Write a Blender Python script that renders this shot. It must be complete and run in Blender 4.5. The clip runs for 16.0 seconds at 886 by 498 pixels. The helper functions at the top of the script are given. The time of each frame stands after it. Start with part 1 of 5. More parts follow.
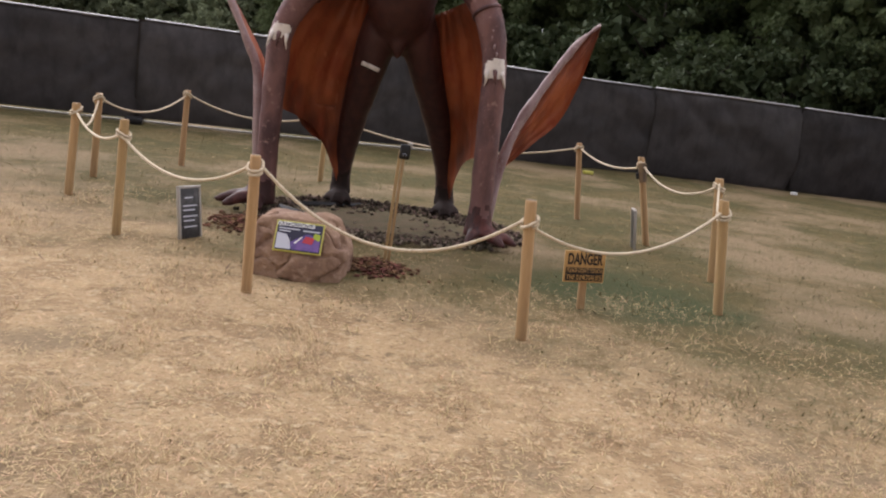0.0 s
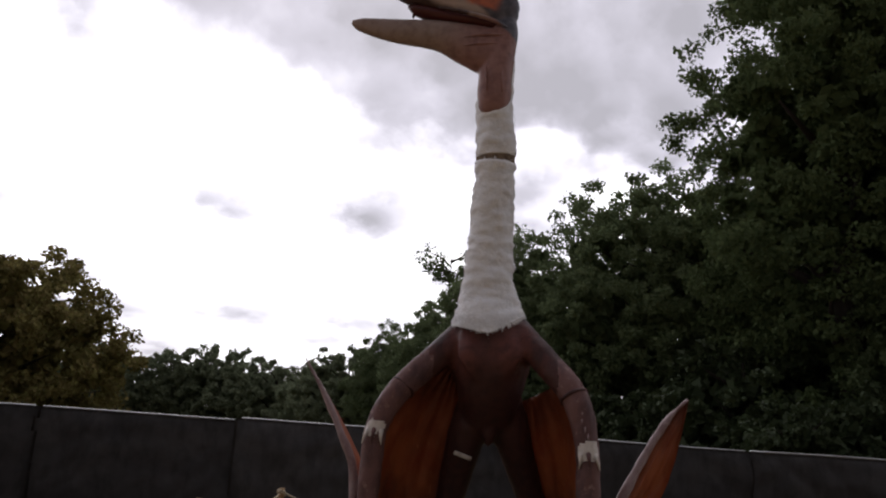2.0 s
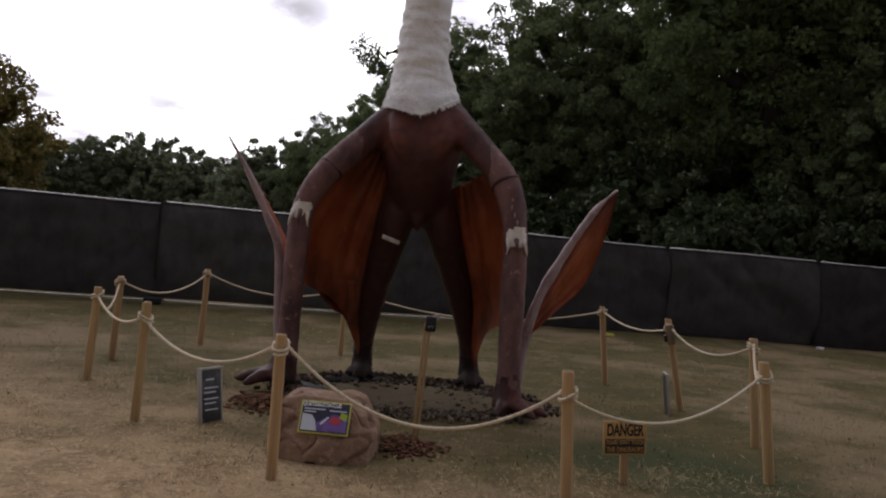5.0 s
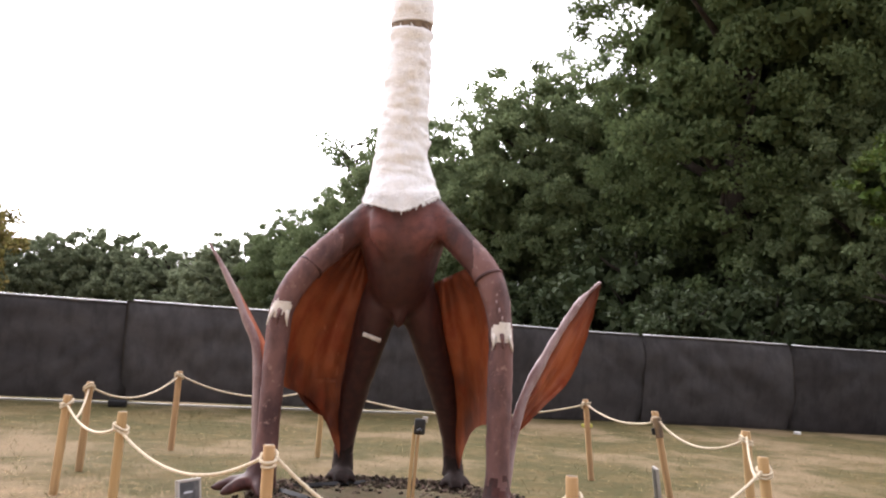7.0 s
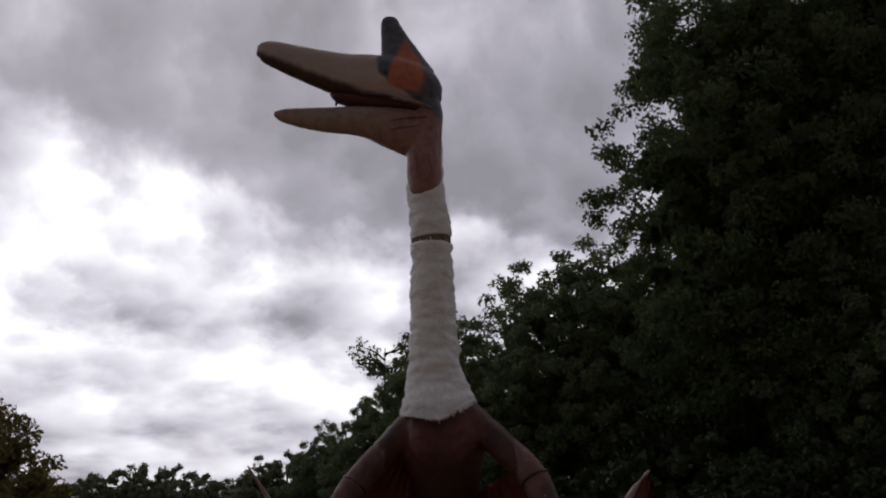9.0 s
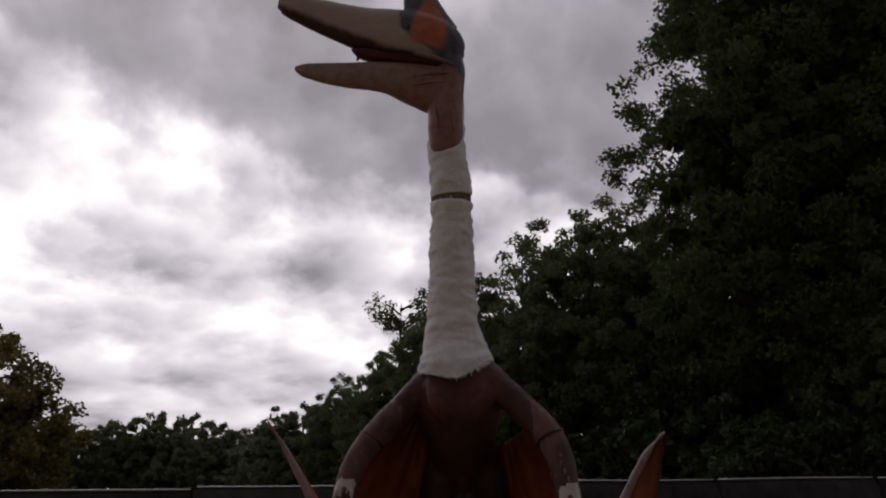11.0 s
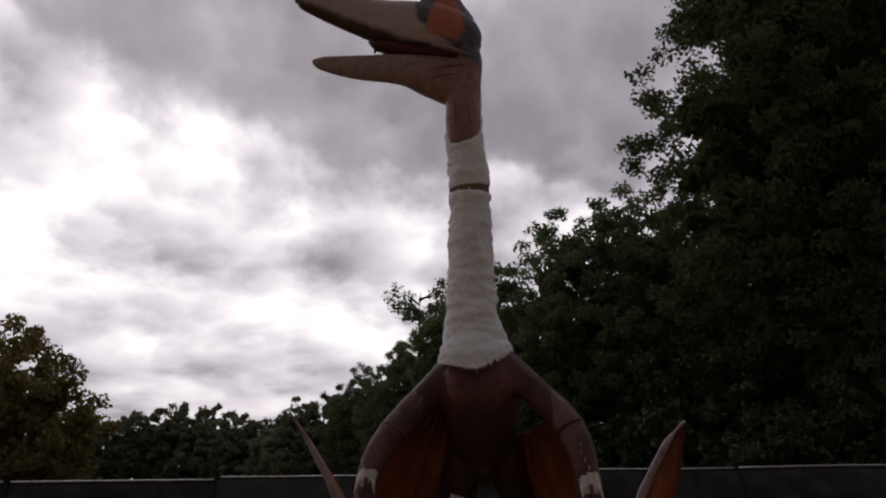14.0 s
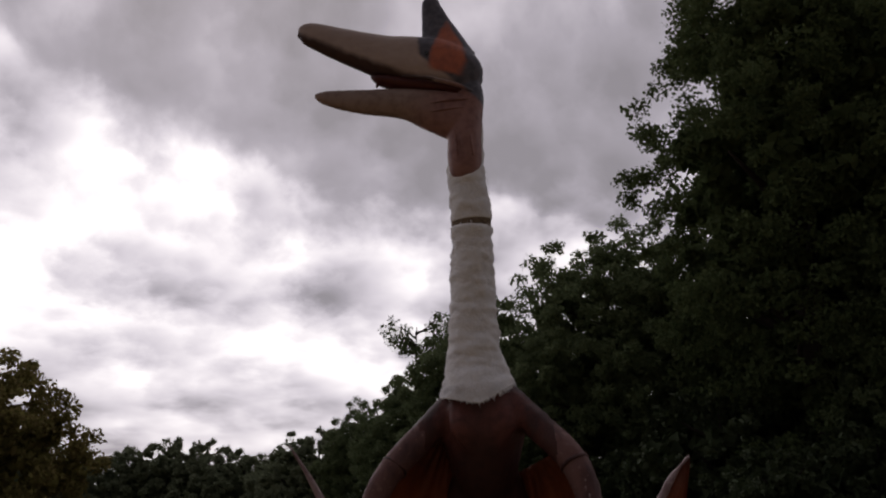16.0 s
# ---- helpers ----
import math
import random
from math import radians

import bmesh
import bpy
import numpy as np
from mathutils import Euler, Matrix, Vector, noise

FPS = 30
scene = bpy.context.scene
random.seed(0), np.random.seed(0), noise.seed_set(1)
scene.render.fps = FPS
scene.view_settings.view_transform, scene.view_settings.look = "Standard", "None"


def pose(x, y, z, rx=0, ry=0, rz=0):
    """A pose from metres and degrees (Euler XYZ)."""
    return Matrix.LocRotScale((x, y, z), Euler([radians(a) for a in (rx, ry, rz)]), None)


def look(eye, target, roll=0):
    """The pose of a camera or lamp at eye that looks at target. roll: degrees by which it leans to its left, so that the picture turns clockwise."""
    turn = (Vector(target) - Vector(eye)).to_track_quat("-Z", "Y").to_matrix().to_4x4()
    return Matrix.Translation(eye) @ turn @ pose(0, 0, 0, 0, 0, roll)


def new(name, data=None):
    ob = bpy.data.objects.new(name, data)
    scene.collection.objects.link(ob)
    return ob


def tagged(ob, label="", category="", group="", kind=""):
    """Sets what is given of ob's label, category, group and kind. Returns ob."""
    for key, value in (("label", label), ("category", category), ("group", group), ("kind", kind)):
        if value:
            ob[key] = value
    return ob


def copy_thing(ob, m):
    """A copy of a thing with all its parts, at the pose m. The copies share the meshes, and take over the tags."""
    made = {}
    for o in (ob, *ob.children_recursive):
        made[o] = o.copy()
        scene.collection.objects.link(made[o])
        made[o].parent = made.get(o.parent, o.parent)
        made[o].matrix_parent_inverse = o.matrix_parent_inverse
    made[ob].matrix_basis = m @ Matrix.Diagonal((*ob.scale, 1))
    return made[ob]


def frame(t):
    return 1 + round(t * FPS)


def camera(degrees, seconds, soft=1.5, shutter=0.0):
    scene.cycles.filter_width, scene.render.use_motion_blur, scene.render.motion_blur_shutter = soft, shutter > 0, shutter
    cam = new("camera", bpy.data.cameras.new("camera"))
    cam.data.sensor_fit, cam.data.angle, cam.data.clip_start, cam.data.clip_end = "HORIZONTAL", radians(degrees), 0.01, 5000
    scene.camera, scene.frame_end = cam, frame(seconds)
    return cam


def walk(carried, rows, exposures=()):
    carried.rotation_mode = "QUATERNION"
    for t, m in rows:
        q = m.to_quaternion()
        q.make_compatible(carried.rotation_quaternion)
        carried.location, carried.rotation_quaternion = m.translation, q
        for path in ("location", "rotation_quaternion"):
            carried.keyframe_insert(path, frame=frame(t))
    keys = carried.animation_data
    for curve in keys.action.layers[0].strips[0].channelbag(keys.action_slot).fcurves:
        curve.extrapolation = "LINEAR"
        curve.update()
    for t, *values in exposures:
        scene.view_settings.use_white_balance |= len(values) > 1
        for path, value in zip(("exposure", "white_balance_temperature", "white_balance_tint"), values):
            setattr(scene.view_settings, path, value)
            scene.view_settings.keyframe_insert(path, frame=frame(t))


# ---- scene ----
cam = camera(54.0, 16.0, soft=2.1)
PATH = [
    (0, (-0.368, 0.24, 1.579), (-0.216, 2.195, 1.185), 7.6),
    (0.5, (-0.4, 0.217, 1.613), (-0.301, 2.213, 1.552), 7.3),
    (1, (-0.442, 0.17, 1.663), (-0.428, 2.164, 1.822), 5.6),
    (1.5, (-0.488, 0.134, 1.687), (-0.555, 2.099, 2.055), 4.7),
    (2, (-0.499, 0.117, 1.71), (-0.603, 2.069, 2.133), 3.9),
    (2.5, (-0.482, 0.104, 1.724), (-0.569, 2.036, 2.235), 1.9),
    (3, (-0.492, 0.086, 1.719), (-0.59, 2.01, 2.257), 1.7),
    (3.5, (-0.504, 0.116, 1.705), (-0.617, 2.06, 2.164), 2.7),
    (4, (-0.507, 0.135, 1.683), (-0.635, 2.094, 2.063), 2.5),
    (4.5, (-0.491, 0.203, 1.628), (-0.562, 2.193, 1.814), 4.7),
    (4.7, (-0.463, 0.307, 1.603), (-0.468, 2.304, 1.706), 4.9),
    (6.8, (-0.639, 0.58, 1.632), (-0.474, 2.567, 1.781), 3.9),
    (7, (-0.646, 0.546, 1.656), (-0.497, 2.532, 1.843), 3.9),
    (7.2, (-0.637, 0.495, 1.688), (-0.561, 2.471, 1.992), 2.8),
    (7.5, (-0.629, 0.5, 1.685), (-0.647, 2.457, 2.099), 0.6),
    (8, (-0.621, 0.441, 1.705), (-0.584, 2.361, 2.263), -0.5),
    (8.5, (-0.612, 0.386, 1.707), (-0.512, 2.279, 2.343), -2.4),
    (9, (-0.629, 0.38, 1.696), (-0.568, 2.278, 2.325), -2.0),
    (9.2, (-0.643, 0.365, 1.703), (-0.605, 2.273, 2.302), -1.6),
    (11.5, (-0.656, 0.361, 1.744), (-0.639, 2.291, 2.265), -0.9),
    (12, (-0.649, 0.355, 1.749), (-0.604, 2.285, 2.273), -1.2),
    (12.5, (-0.633, 0.339, 1.76), (-0.575, 2.264, 2.298), -2.2),
    (13, (-0.637, 0.326, 1.753), (-0.583, 2.253, 2.284), -2.1),
    (13.5, (-0.653, 0.336, 1.751), (-0.613, 2.261, 2.29), -1.6),
    (14, (-0.665, 0.355, 1.736), (-0.686, 2.288, 2.246), -0.9),
    (14.5, (-0.688, 0.345, 1.74), (-0.693, 2.287, 2.218), -0.8),
    (15, (-0.712, 0.349, 1.734), (-0.661, 2.285, 2.232), -1.0),
    (15.5, (-0.745, 0.326, 1.726), (-0.701, 2.256, 2.251), -0.9),
    (16, (-0.732, 0.363, 1.74), (-0.741, 2.276, 2.324), -1.0),
]
# between the watched stretches the view dips to the ground and comes up again
GAP = [
    (5.2, (-0.48, 0.45, 1.59), (-0.36, 2.44, 1.50), 5.6),
    (5.8, (-0.54, 0.55, 1.59), (-0.37, 2.54, 1.42), 5.8),
    (6.4, (-0.62, 0.61, 1.61), (-0.45, 2.60, 1.63), 4.8),
    (10.3, (-0.66, 0.43, 1.705), (-0.63, 2.35, 2.265), -0.4),
]
# seconds, stops, kelvin, tint
EXPOSURES = [
    (0.0, 1.35, 6500, 10.0), (0.5, 1.75, 6500, 10.0), (0.8, 2.0, 6500, 10.0), (1.0, 1.95, 6500, 10.0), (1.5, 1.1, 6500, 10.0), (2.0, -0.3, 6430, 10.0),
    (2.5, -0.95, 6350, 11.0), (3.0, -1.42, 6350, 11.0), (3.5, -1.48, 6350, 11.0), (4.0, -1.36, 6350, 11.0), (4.5, -1.1, 6350, 11.0),
    (4.7, -0.75, 6350, 11.0), (5.3, 0.5, 6500, 10.0), (6.2, 1.5, 6500, 10.0), (6.8, 2.05, 6500, 10.0), (7.0, 2.0, 6500, 10.0),
    (7.2, 1.9, 6500, 10.0), (7.5, 1.1, 6500, 10.0), (8.0, -0.1, 6400, 10.0), (8.5, -0.95, 6375, 10.5), (9.0, -1.15, 6350, 11.0), (11.5, -1.25, 6680, 14.0),
    (16.0, -1.15, 6680, 14.0),
]
walk(cam, [(t, look(eye, target, roll)) for t, eye, target, roll in sorted(PATH + GAP)], EXPOSURES)

rnd = random.Random(7)

# ---------------------------------------------------------------- world and light
world = bpy.data.worlds.new("overcast_sky")
scene.world = world
world.use_nodes = True
wn, wl = world.node_tree.nodes, world.node_tree.links
wn.clear()


def wnode(kind, **props):
    n = wn.new(kind)
    for k, v in props.items():
        if k == "op":
            n.operation = v
        else:
            n.inputs[k].default_value = v
    return n


def wmath(op, a, b=None, c=None):
    n = wn.new("ShaderNodeMath")
    n.operation = op
    for i, v in enumerate((a, b, c)):
        if v is None:
            continue
        if isinstance(v, (int, float)):
            n.inputs[i].default_value = v
        else:
            wl.new(v, n.inputs[i])
    return n.outputs[0]


coord = wn.new("ShaderNodeTexCoord")
sep = wn.new("ShaderNodeSeparateXYZ")
wl.new(coord.outputs["Generated"], sep.inputs[0])
DEG = 57.2958
az = wmath("MULTIPLY", wmath("ARCTAN2", sep.outputs[0], sep.outputs[1]), DEG)
el = wmath("MULTIPLY", wmath("ARCSINE", sep.outputs[2]), DEG)
# clouds lie flatter towards the horizon
low = wmath("LOGARITHM", wmath("ADD", wmath("MAXIMUM", el, -2.0), 5.0), 2.71828)
turn_x = wmath("SINE", wmath("DIVIDE", az, DEG))
turn_y = wmath("COSINE", wmath("DIVIDE", az, DEG))


def wnoise(wide, tall, detail, rough, dist, shift):
    """Cloud noise: wide in degrees round the horizon, tall in steps of height."""
    c = wn.new("ShaderNodeCombineXYZ")
    wl.new(wmath("MULTIPLY", turn_x, DEG / wide), c.inputs[0])
    wl.new(wmath("MULTIPLY_ADD", low, tall, shift), c.inputs[1])
    wl.new(wmath("MULTIPLY", turn_y, DEG / wide), c.inputs[2])
    n = wn.new("ShaderNodeTexNoise")
    n.inputs["Scale"].default_value = 1.0
    n.inputs["Detail"].default_value = detail
    n.inputs["Roughness"].default_value = rough
    n.inputs["Distortion"].default_value = dist
    wl.new(c.outputs[0], n.inputs["Vector"])
    return n.outputs[0]


def wlobe(az, el, inner, outer):
    """1 towards the direction az, el (degrees), falling to 0 at the outer angle."""
    a, e = radians(az), radians(el)
    d = wn.new("ShaderNodeVectorMath")
    d.operation = "DOT_PRODUCT"
    wl.new(coord.outputs["Generated"], d.inputs[0])
    d.inputs[1].default_value = (math.sin(a) * math.cos(e), math.cos(a) * math.cos(e), math.sin(e))
    r = wn.new("ShaderNodeMapRange")
    r.interpolation_type = "SMOOTHSTEP"
    r.inputs[1].default_value, r.inputs[2].default_value = math.cos(radians(outer)), math.cos(radians(inner))
    wl.new(d.outputs["Value"], r.inputs[0])
    return r.outputs[0]


puffs = wnoise(5.2, 5.6, 8, 0.52, 0.1, 3.1)
billow_at = wn.new("ShaderNodeCombineXYZ")
wl.new(wmath("MULTIPLY_ADD", puffs, 0.9, wmath("MULTIPLY", turn_x, DEG / 7.0)), billow_at.inputs[0])
wl.new(wmath("MULTIPLY_ADD", puffs, 0.7, wmath("MULTIPLY", low, 5.2)), billow_at.inputs[1])
wl.new(wmath("MULTIPLY", turn_y, DEG / 7.0), billow_at.inputs[2])
billow = wn.new("ShaderNodeTexVoronoi")
billow.feature = "SMOOTH_F1"
billow.inputs["Scale"].default_value = 1.0
billow.inputs["Detail"].default_value = 2.0
billow.inputs["Roughness"].default_value = 0.4
billow.inputs["Smoothness"].default_value = 0.35
wl.new(billow_at.outputs[0], billow.inputs["Vector"])
puffs = wmath("ADD", wmath("MULTIPLY", puffs, 0.7), wmath("MULTIPLY_ADD", billow.outputs["Distance"], -0.42, 0.34))
banks = wnoise(17.0, 2.4, 5, 0.5, 0.0, 5.2)
ragged = wnoise(8.0, 4.0, 6, 0.52, 0.2, 2.2)


def wstep(v, lo, hi):
    r = wn.new("ShaderNodeMapRange")
    r.interpolation_type = "SMOOTHSTEP"
    r.inputs[1].default_value, r.inputs[2].default_value = lo, hi
    wl.new(v, r.inputs[0])
    return r.outputs[0]


# one heavy bank overhead with a sagging, ragged lower edge; thinner broken cloud under it, with a bright rift
off = wmath("ADD", az, 0.5)
sag = wmath("MINIMUM", wmath("MULTIPLY", wmath("MULTIPLY", off, off), 0.0085), 14.0)
over = wmath("SUBTRACT", wmath("MULTIPLY_ADD", wmath("SUBTRACT", ragged, 0.5), 11.0, el), wmath("ADD", sag, 19.0))
bank = wstep(over, -0.6, 2.6)
thick = wmath("MULTIPLY_ADD", wmath("SUBTRACT", puffs, 0.5), wmath("MULTIPLY_ADD", bank, -0.85, 1.4), 0.80)
thick = wmath("MULTIPLY_ADD", wmath("SUBTRACT", banks, 0.5), 0.55, thick)
thick = wmath("MULTIPLY_ADD", wmath("MULTIPLY", bank, wmath("MULTIPLY_ADD", wstep(over, 3.0, 13.0), -0.55, 1.0)), 0.20, thick)
thick = wmath("MULTIPLY_ADD", wlobe(-22, 18.5, 2, 10), -0.15, thick)
thick = wmath("MULTIPLY_ADD", wlobe(-12, 17.0, 1, 8), -0.07, thick)
thick = wmath("MULTIPLY_ADD", wstep(el, 9.0, 3.0), 0.05, thick)
ramp = wn.new("ShaderNodeValToRGB")
els = ramp.color_ramp.elements
els[0].position, els[0].color = 0.30, (0.80, 0.785, 0.79, 1)
els[1].position, els[1].color = 1.0, (0.19, 0.18, 0.195, 1)
for p, c in ((0.48, (0.60, 0.58, 0.61, 1)), (0.64, (0.46, 0.44, 0.48, 1)), (0.84, (0.27, 0.256, 0.285, 1))):
    els.new(p).color = c
wl.new(thick, ramp.inputs[0])
sky = wn.new("ShaderNodeTexSky")
sky.sky_type = "NISHITA"
sky.sun_disc = False
sky.sun_elevation, sky.sun_rotation = radians(42), radians(-18)
mixsky = wn.new("ShaderNodeMix")
mixsky.data_type = "RGBA"
mixsky.inputs[0].default_value = 0.97
skydim = wn.new("ShaderNodeMix")
skydim.data_type = "RGBA"
skydim.blend_type = "MULTIPLY"
skydim.inputs[0].default_value = 1
skydim.inputs[7].default_value = (0.1, 0.1, 0.1, 1)
wl.new(sky.outputs[0], skydim.inputs[6])
wl.new(skydim.outputs[2], mixsky.inputs[6])
wl.new(ramp.outputs[0], mixsky.inputs[7])
back = wnode("ShaderNodeBackground")
# the cloud glows towards the hidden sun and is dull on the far side
glow = wn.new("ShaderNodeMapRange")
glow.interpolation_type = "SMOOTHSTEP"
glow.inputs[1].default_value, glow.inputs[2].default_value = -0.35, 0.85
glow.inputs[3].default_value, glow.inputs[4].default_value = 0.55, 3.2
gd = wn.new("ShaderNodeVectorMath")
gd.operation = "DOT_PRODUCT"
wl.new(coord.outputs["Generated"], gd.inputs[0])
gd.inputs[1].default_value = (-0.12, 0.90, 0.42)
wl.new(gd.outputs["Value"], glow.inputs[0])
wl.new(glow.outputs[0], back.inputs[1])
wl.new(mixsky.outputs[2], back.inputs[0])
wout = wn.new("ShaderNodeOutputWorld")
wl.new(back.outputs[0], wout.inputs[0])

sun = new("sun", bpy.data.lights.new("sun", "SUN"))
sun.data.energy, sun.data.angle, sun.data.color = 0.5, radians(50), (1.0, 0.95, 0.88)
sun.matrix_world = look((0, 0, 20), (5.5, -17, 0))


# ---------------------------------------------------------------- materials
def material(name, base, rough=0.8, var=(), metal=0.0, bump=(), spec=0.3, random_by=None, spread=0.0, translucent=0.0, coords="Object", sheen=0.0):
    """base: colour. var: layers (scale, stretch, colour, low, high, detail) of noise mixed over it. bump: (scale, strength, distance)."""
    m = bpy.data.materials.new(name)
    m.use_nodes = True
    nt = m.node_tree
    ns, ls = nt.nodes, nt.links
    b = ns["Principled BSDF"]
    b.inputs["Roughness"].default_value = rough
    b.inputs["Metallic"].default_value = metal
    b.inputs["Specular IOR Level"].default_value = spec
    if sheen:
        b.inputs["Sheen Weight"].default_value = sheen
    tc = ns.new("ShaderNodeTexCoord")
    rgb = ns.new("ShaderNodeRGB")
    rgb.outputs[0].default_value = (*base, 1)
    col = rgb.outputs[0]
    for scale, stretch, colour, lo, hi, detail in var:
        mp = ns.new("ShaderNodeMapping")
        mp.inputs["Scale"].default_value = stretch
        ls.new(tc.outputs[coords], mp.inputs[0])
        nz = ns.new("ShaderNodeTexNoise")
        nz.inputs["Scale"].default_value = scale
        nz.inputs["Detail"].default_value = detail
        nz.inputs["Roughness"].default_value = 0.6
        ls.new(mp.outputs[0], nz.inputs["Vector"])
        mr = ns.new("ShaderNodeMapRange")
        mr.inputs[1].default_value, mr.inputs[2].default_value = lo, hi
        ls.new(nz.outputs[0], mr.inputs[0])
        mx = ns.new("ShaderNodeMix")
        mx.data_type = "RGBA"
        ls.new(mr.outputs[0], mx.inputs[0])
        ls.new(col, mx.inputs[6])
        mx.inputs[7].default_value = (*colour, 1)
        col = mx.outputs[2]
    if random_by:
        src = ns.new("ShaderNodeObjectInfo").outputs["Random"] if random_by == "object" else ns.new("ShaderNodeNewGeometry").outputs["Random Per Island"]
        hs = ns.new("ShaderNodeHueSaturation")
        mr = ns.new("ShaderNodeMapRange")
        mr.inputs[3].default_value, mr.inputs[4].default_value = 1 - spread, 1 + spread
        ls.new(src, mr.inputs[0])
        ls.new(mr.outputs[0], hs.inputs["Value"])
        mh = ns.new("ShaderNodeMapRange")
        mh.inputs[3].default_value, mh.inputs[4].default_value = 0.5 - spread * 0.05, 0.5 + spread * 0.05
        wn2 = ns.new("ShaderNodeTexWhiteNoise")
        wn2.noise_dimensions = "1D"
        ls.new(src, wn2.inputs["W"])
        ls.new(wn2.outputs[0], mh.inputs[0])
        ls.new(mh.outputs[0], hs.inputs["Hue"])
        ls.new(col, hs.inputs["Color"])
        col = hs.outputs[0]
    ls.new(col, b.inputs["Base Color"])
    last = None
    for scale, strength, dist in bump:
        nz = ns.new("ShaderNodeTexNoise")
        nz.inputs["Scale"].default_value = scale
        nz.inputs["Detail"].default_value = 6
        ls.new(tc.outputs[coords], nz.inputs["Vector"])
        bp = ns.new("ShaderNodeBump")
        bp.inputs["Strength"].default_value = strength
        bp.inputs["Distance"].default_value = dist
        ls.new(nz.outputs[0], bp.inputs["Height"])
        if last:
            ls.new(last, bp.inputs["Normal"])
        last = bp.outputs[0]
    if last:
        ls.new(last, b.inputs["Normal"])
    if translucent:
        tr = ns.new("ShaderNodeBsdfTranslucent")
        ls.new(col, tr.inputs[0])
        mixs = ns.new("ShaderNodeMixShader")
        mixs.inputs[0].default_value = translucent
        ls.new(b.outputs[0], mixs.inputs[1])
        ls.new(tr.outputs[0], mixs.inputs[2])
        ls.new(mixs.outputs[0], ns["Material Output"].inputs[0])
    return m


ONE = (1, 1, 1)
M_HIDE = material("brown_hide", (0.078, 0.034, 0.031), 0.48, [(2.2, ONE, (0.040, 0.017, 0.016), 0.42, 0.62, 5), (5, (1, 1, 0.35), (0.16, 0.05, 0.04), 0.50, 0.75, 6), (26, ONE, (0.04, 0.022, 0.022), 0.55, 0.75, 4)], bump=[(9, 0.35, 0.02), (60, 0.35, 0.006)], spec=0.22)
M_ARM = material("reddish_arm_hide", (0.170, 0.088, 0.080), 0.55, [(4, (1, 1, 0.5), (0.075, 0.04, 0.042), 0.45, 0.65, 6), (16, ONE, (0.33, 0.21, 0.18), 0.60, 0.74, 5)], bump=[(14, 0.35, 0.015), (70, 0.3, 0.005)], spec=0.25)
M_WING = material("orange_wing_skin", (0.37, 0.105, 0.040), 0.48, [(1.3, (1, 1, 0.7), (0.10, 0.028, 0.018), 0.46, 0.66, 3), (5, (1.3, 1, 0.6), (0.27, 0.055, 0.022), 0.48, 0.70, 5), (11, (1.5, 1, 0.5), (0.46, 0.17, 0.08), 0.64, 0.80, 5)], bump=[(6, 0.5, 0.04), (40, 0.25, 0.006)], translucent=0.15, spec=0.3)
M_SPAR = material("mauve_finger_hide", (0.29, 0.205, 0.20), 0.48, [(5, (1, 1, 0.4), (0.15, 0.075, 0.07), 0.46, 0.66, 6), (22, ONE, (0.36, 0.28, 0.27), 0.56, 0.74, 5)], bump=[(14, 0.4, 0.015), (70, 0.3, 0.005)], spec=0.35)
M_FUR = material("white_fur", (0.82, 0.825, 0.84), 0.95, [(4, (1, 1, 2.2), (0.73, 0.71, 0.70), 0.46, 0.72, 5), (34, (1, 1, 0.35), (0.88, 0.875, 0.875), 0.5, 0.8, 4)], bump=[(9, 0.6, 0.05), (60, 0.6, 0.015)], spec=0.08, sheen=0.2)
M_BEAK = material("beige_beak", (0.43, 0.335, 0.295), 0.5, [(3, (0.6, 1, 1.4), (0.34, 0.25, 0.215), 0.45, 0.7, 6), (18, ONE, (0.46, 0.35, 0.27), 0.58, 0.8, 4)], bump=[(25, 0.25, 0.008)], spec=0.4)
M_FACE = material("slate_face_paint", (0.060, 0.060, 0.075), 0.5, [(6, ONE, (0.12, 0.11, 0.13), 0.5, 0.75, 5)], bump=[(30, 0.3, 0.008)])
M_ORANGE = material("orange_face_paint", (0.42, 0.11, 0.045), 0.5, [(7, ONE, (0.24, 0.07, 0.04), 0.48, 0.72, 5)], bump=[(30, 0.3, 0.008)])
M_THROAT = material("pink_throat_skin", (0.25, 0.115, 0.10), 0.5, [(6, (1, 1, 0.3), (0.14, 0.06, 0.055), 0.45, 0.7, 6)], bump=[(16, 0.6, 0.02), (60, 0.3, 0.005)])
M_MOUTH = material("dark_red_mouth", (0.075, 0.016, 0.013), 0.35, [(9, ONE, (0.05, 0.012, 0.012), 0.45, 0.7, 4)])
M_PALE = material("chalky_white_paint", (0.68, 0.63, 0.58), 0.7, [(14, ONE, (0.42, 0.35, 0.31), 0.52, 0.72, 5)], bump=[(30, 0.5, 0.01)])
M_SEAM = material("brown_seam_gap", (0.20, 0.15, 0.105), 0.95, [(30, ONE, (0.09, 0.062, 0.042), 0.45, 0.65, 4)])
M_EYE = material("dark_glossy_eye", (0.02, 0.02, 0.022), 0.12, spec=0.6)
M_CLAW = material("dark_claw", (0.026, 0.018, 0.016), 0.7, [(14, ONE, (0.05, 0.03, 0.026), 0.5, 0.7, 4)], spec=0.1)
M_POST = material("yellow_softwood_post", (0.39, 0.255, 0.125), 0.8, [(3, (1, 1, 0.12), (0.26, 0.165, 0.085), 0.45, 0.7, 5), (28, (1, 1, 0.05), (0.47, 0.32, 0.16), 0.5, 0.72, 4)], bump=[(35, 0.3, 0.006)], random_by="object", spread=0.16)
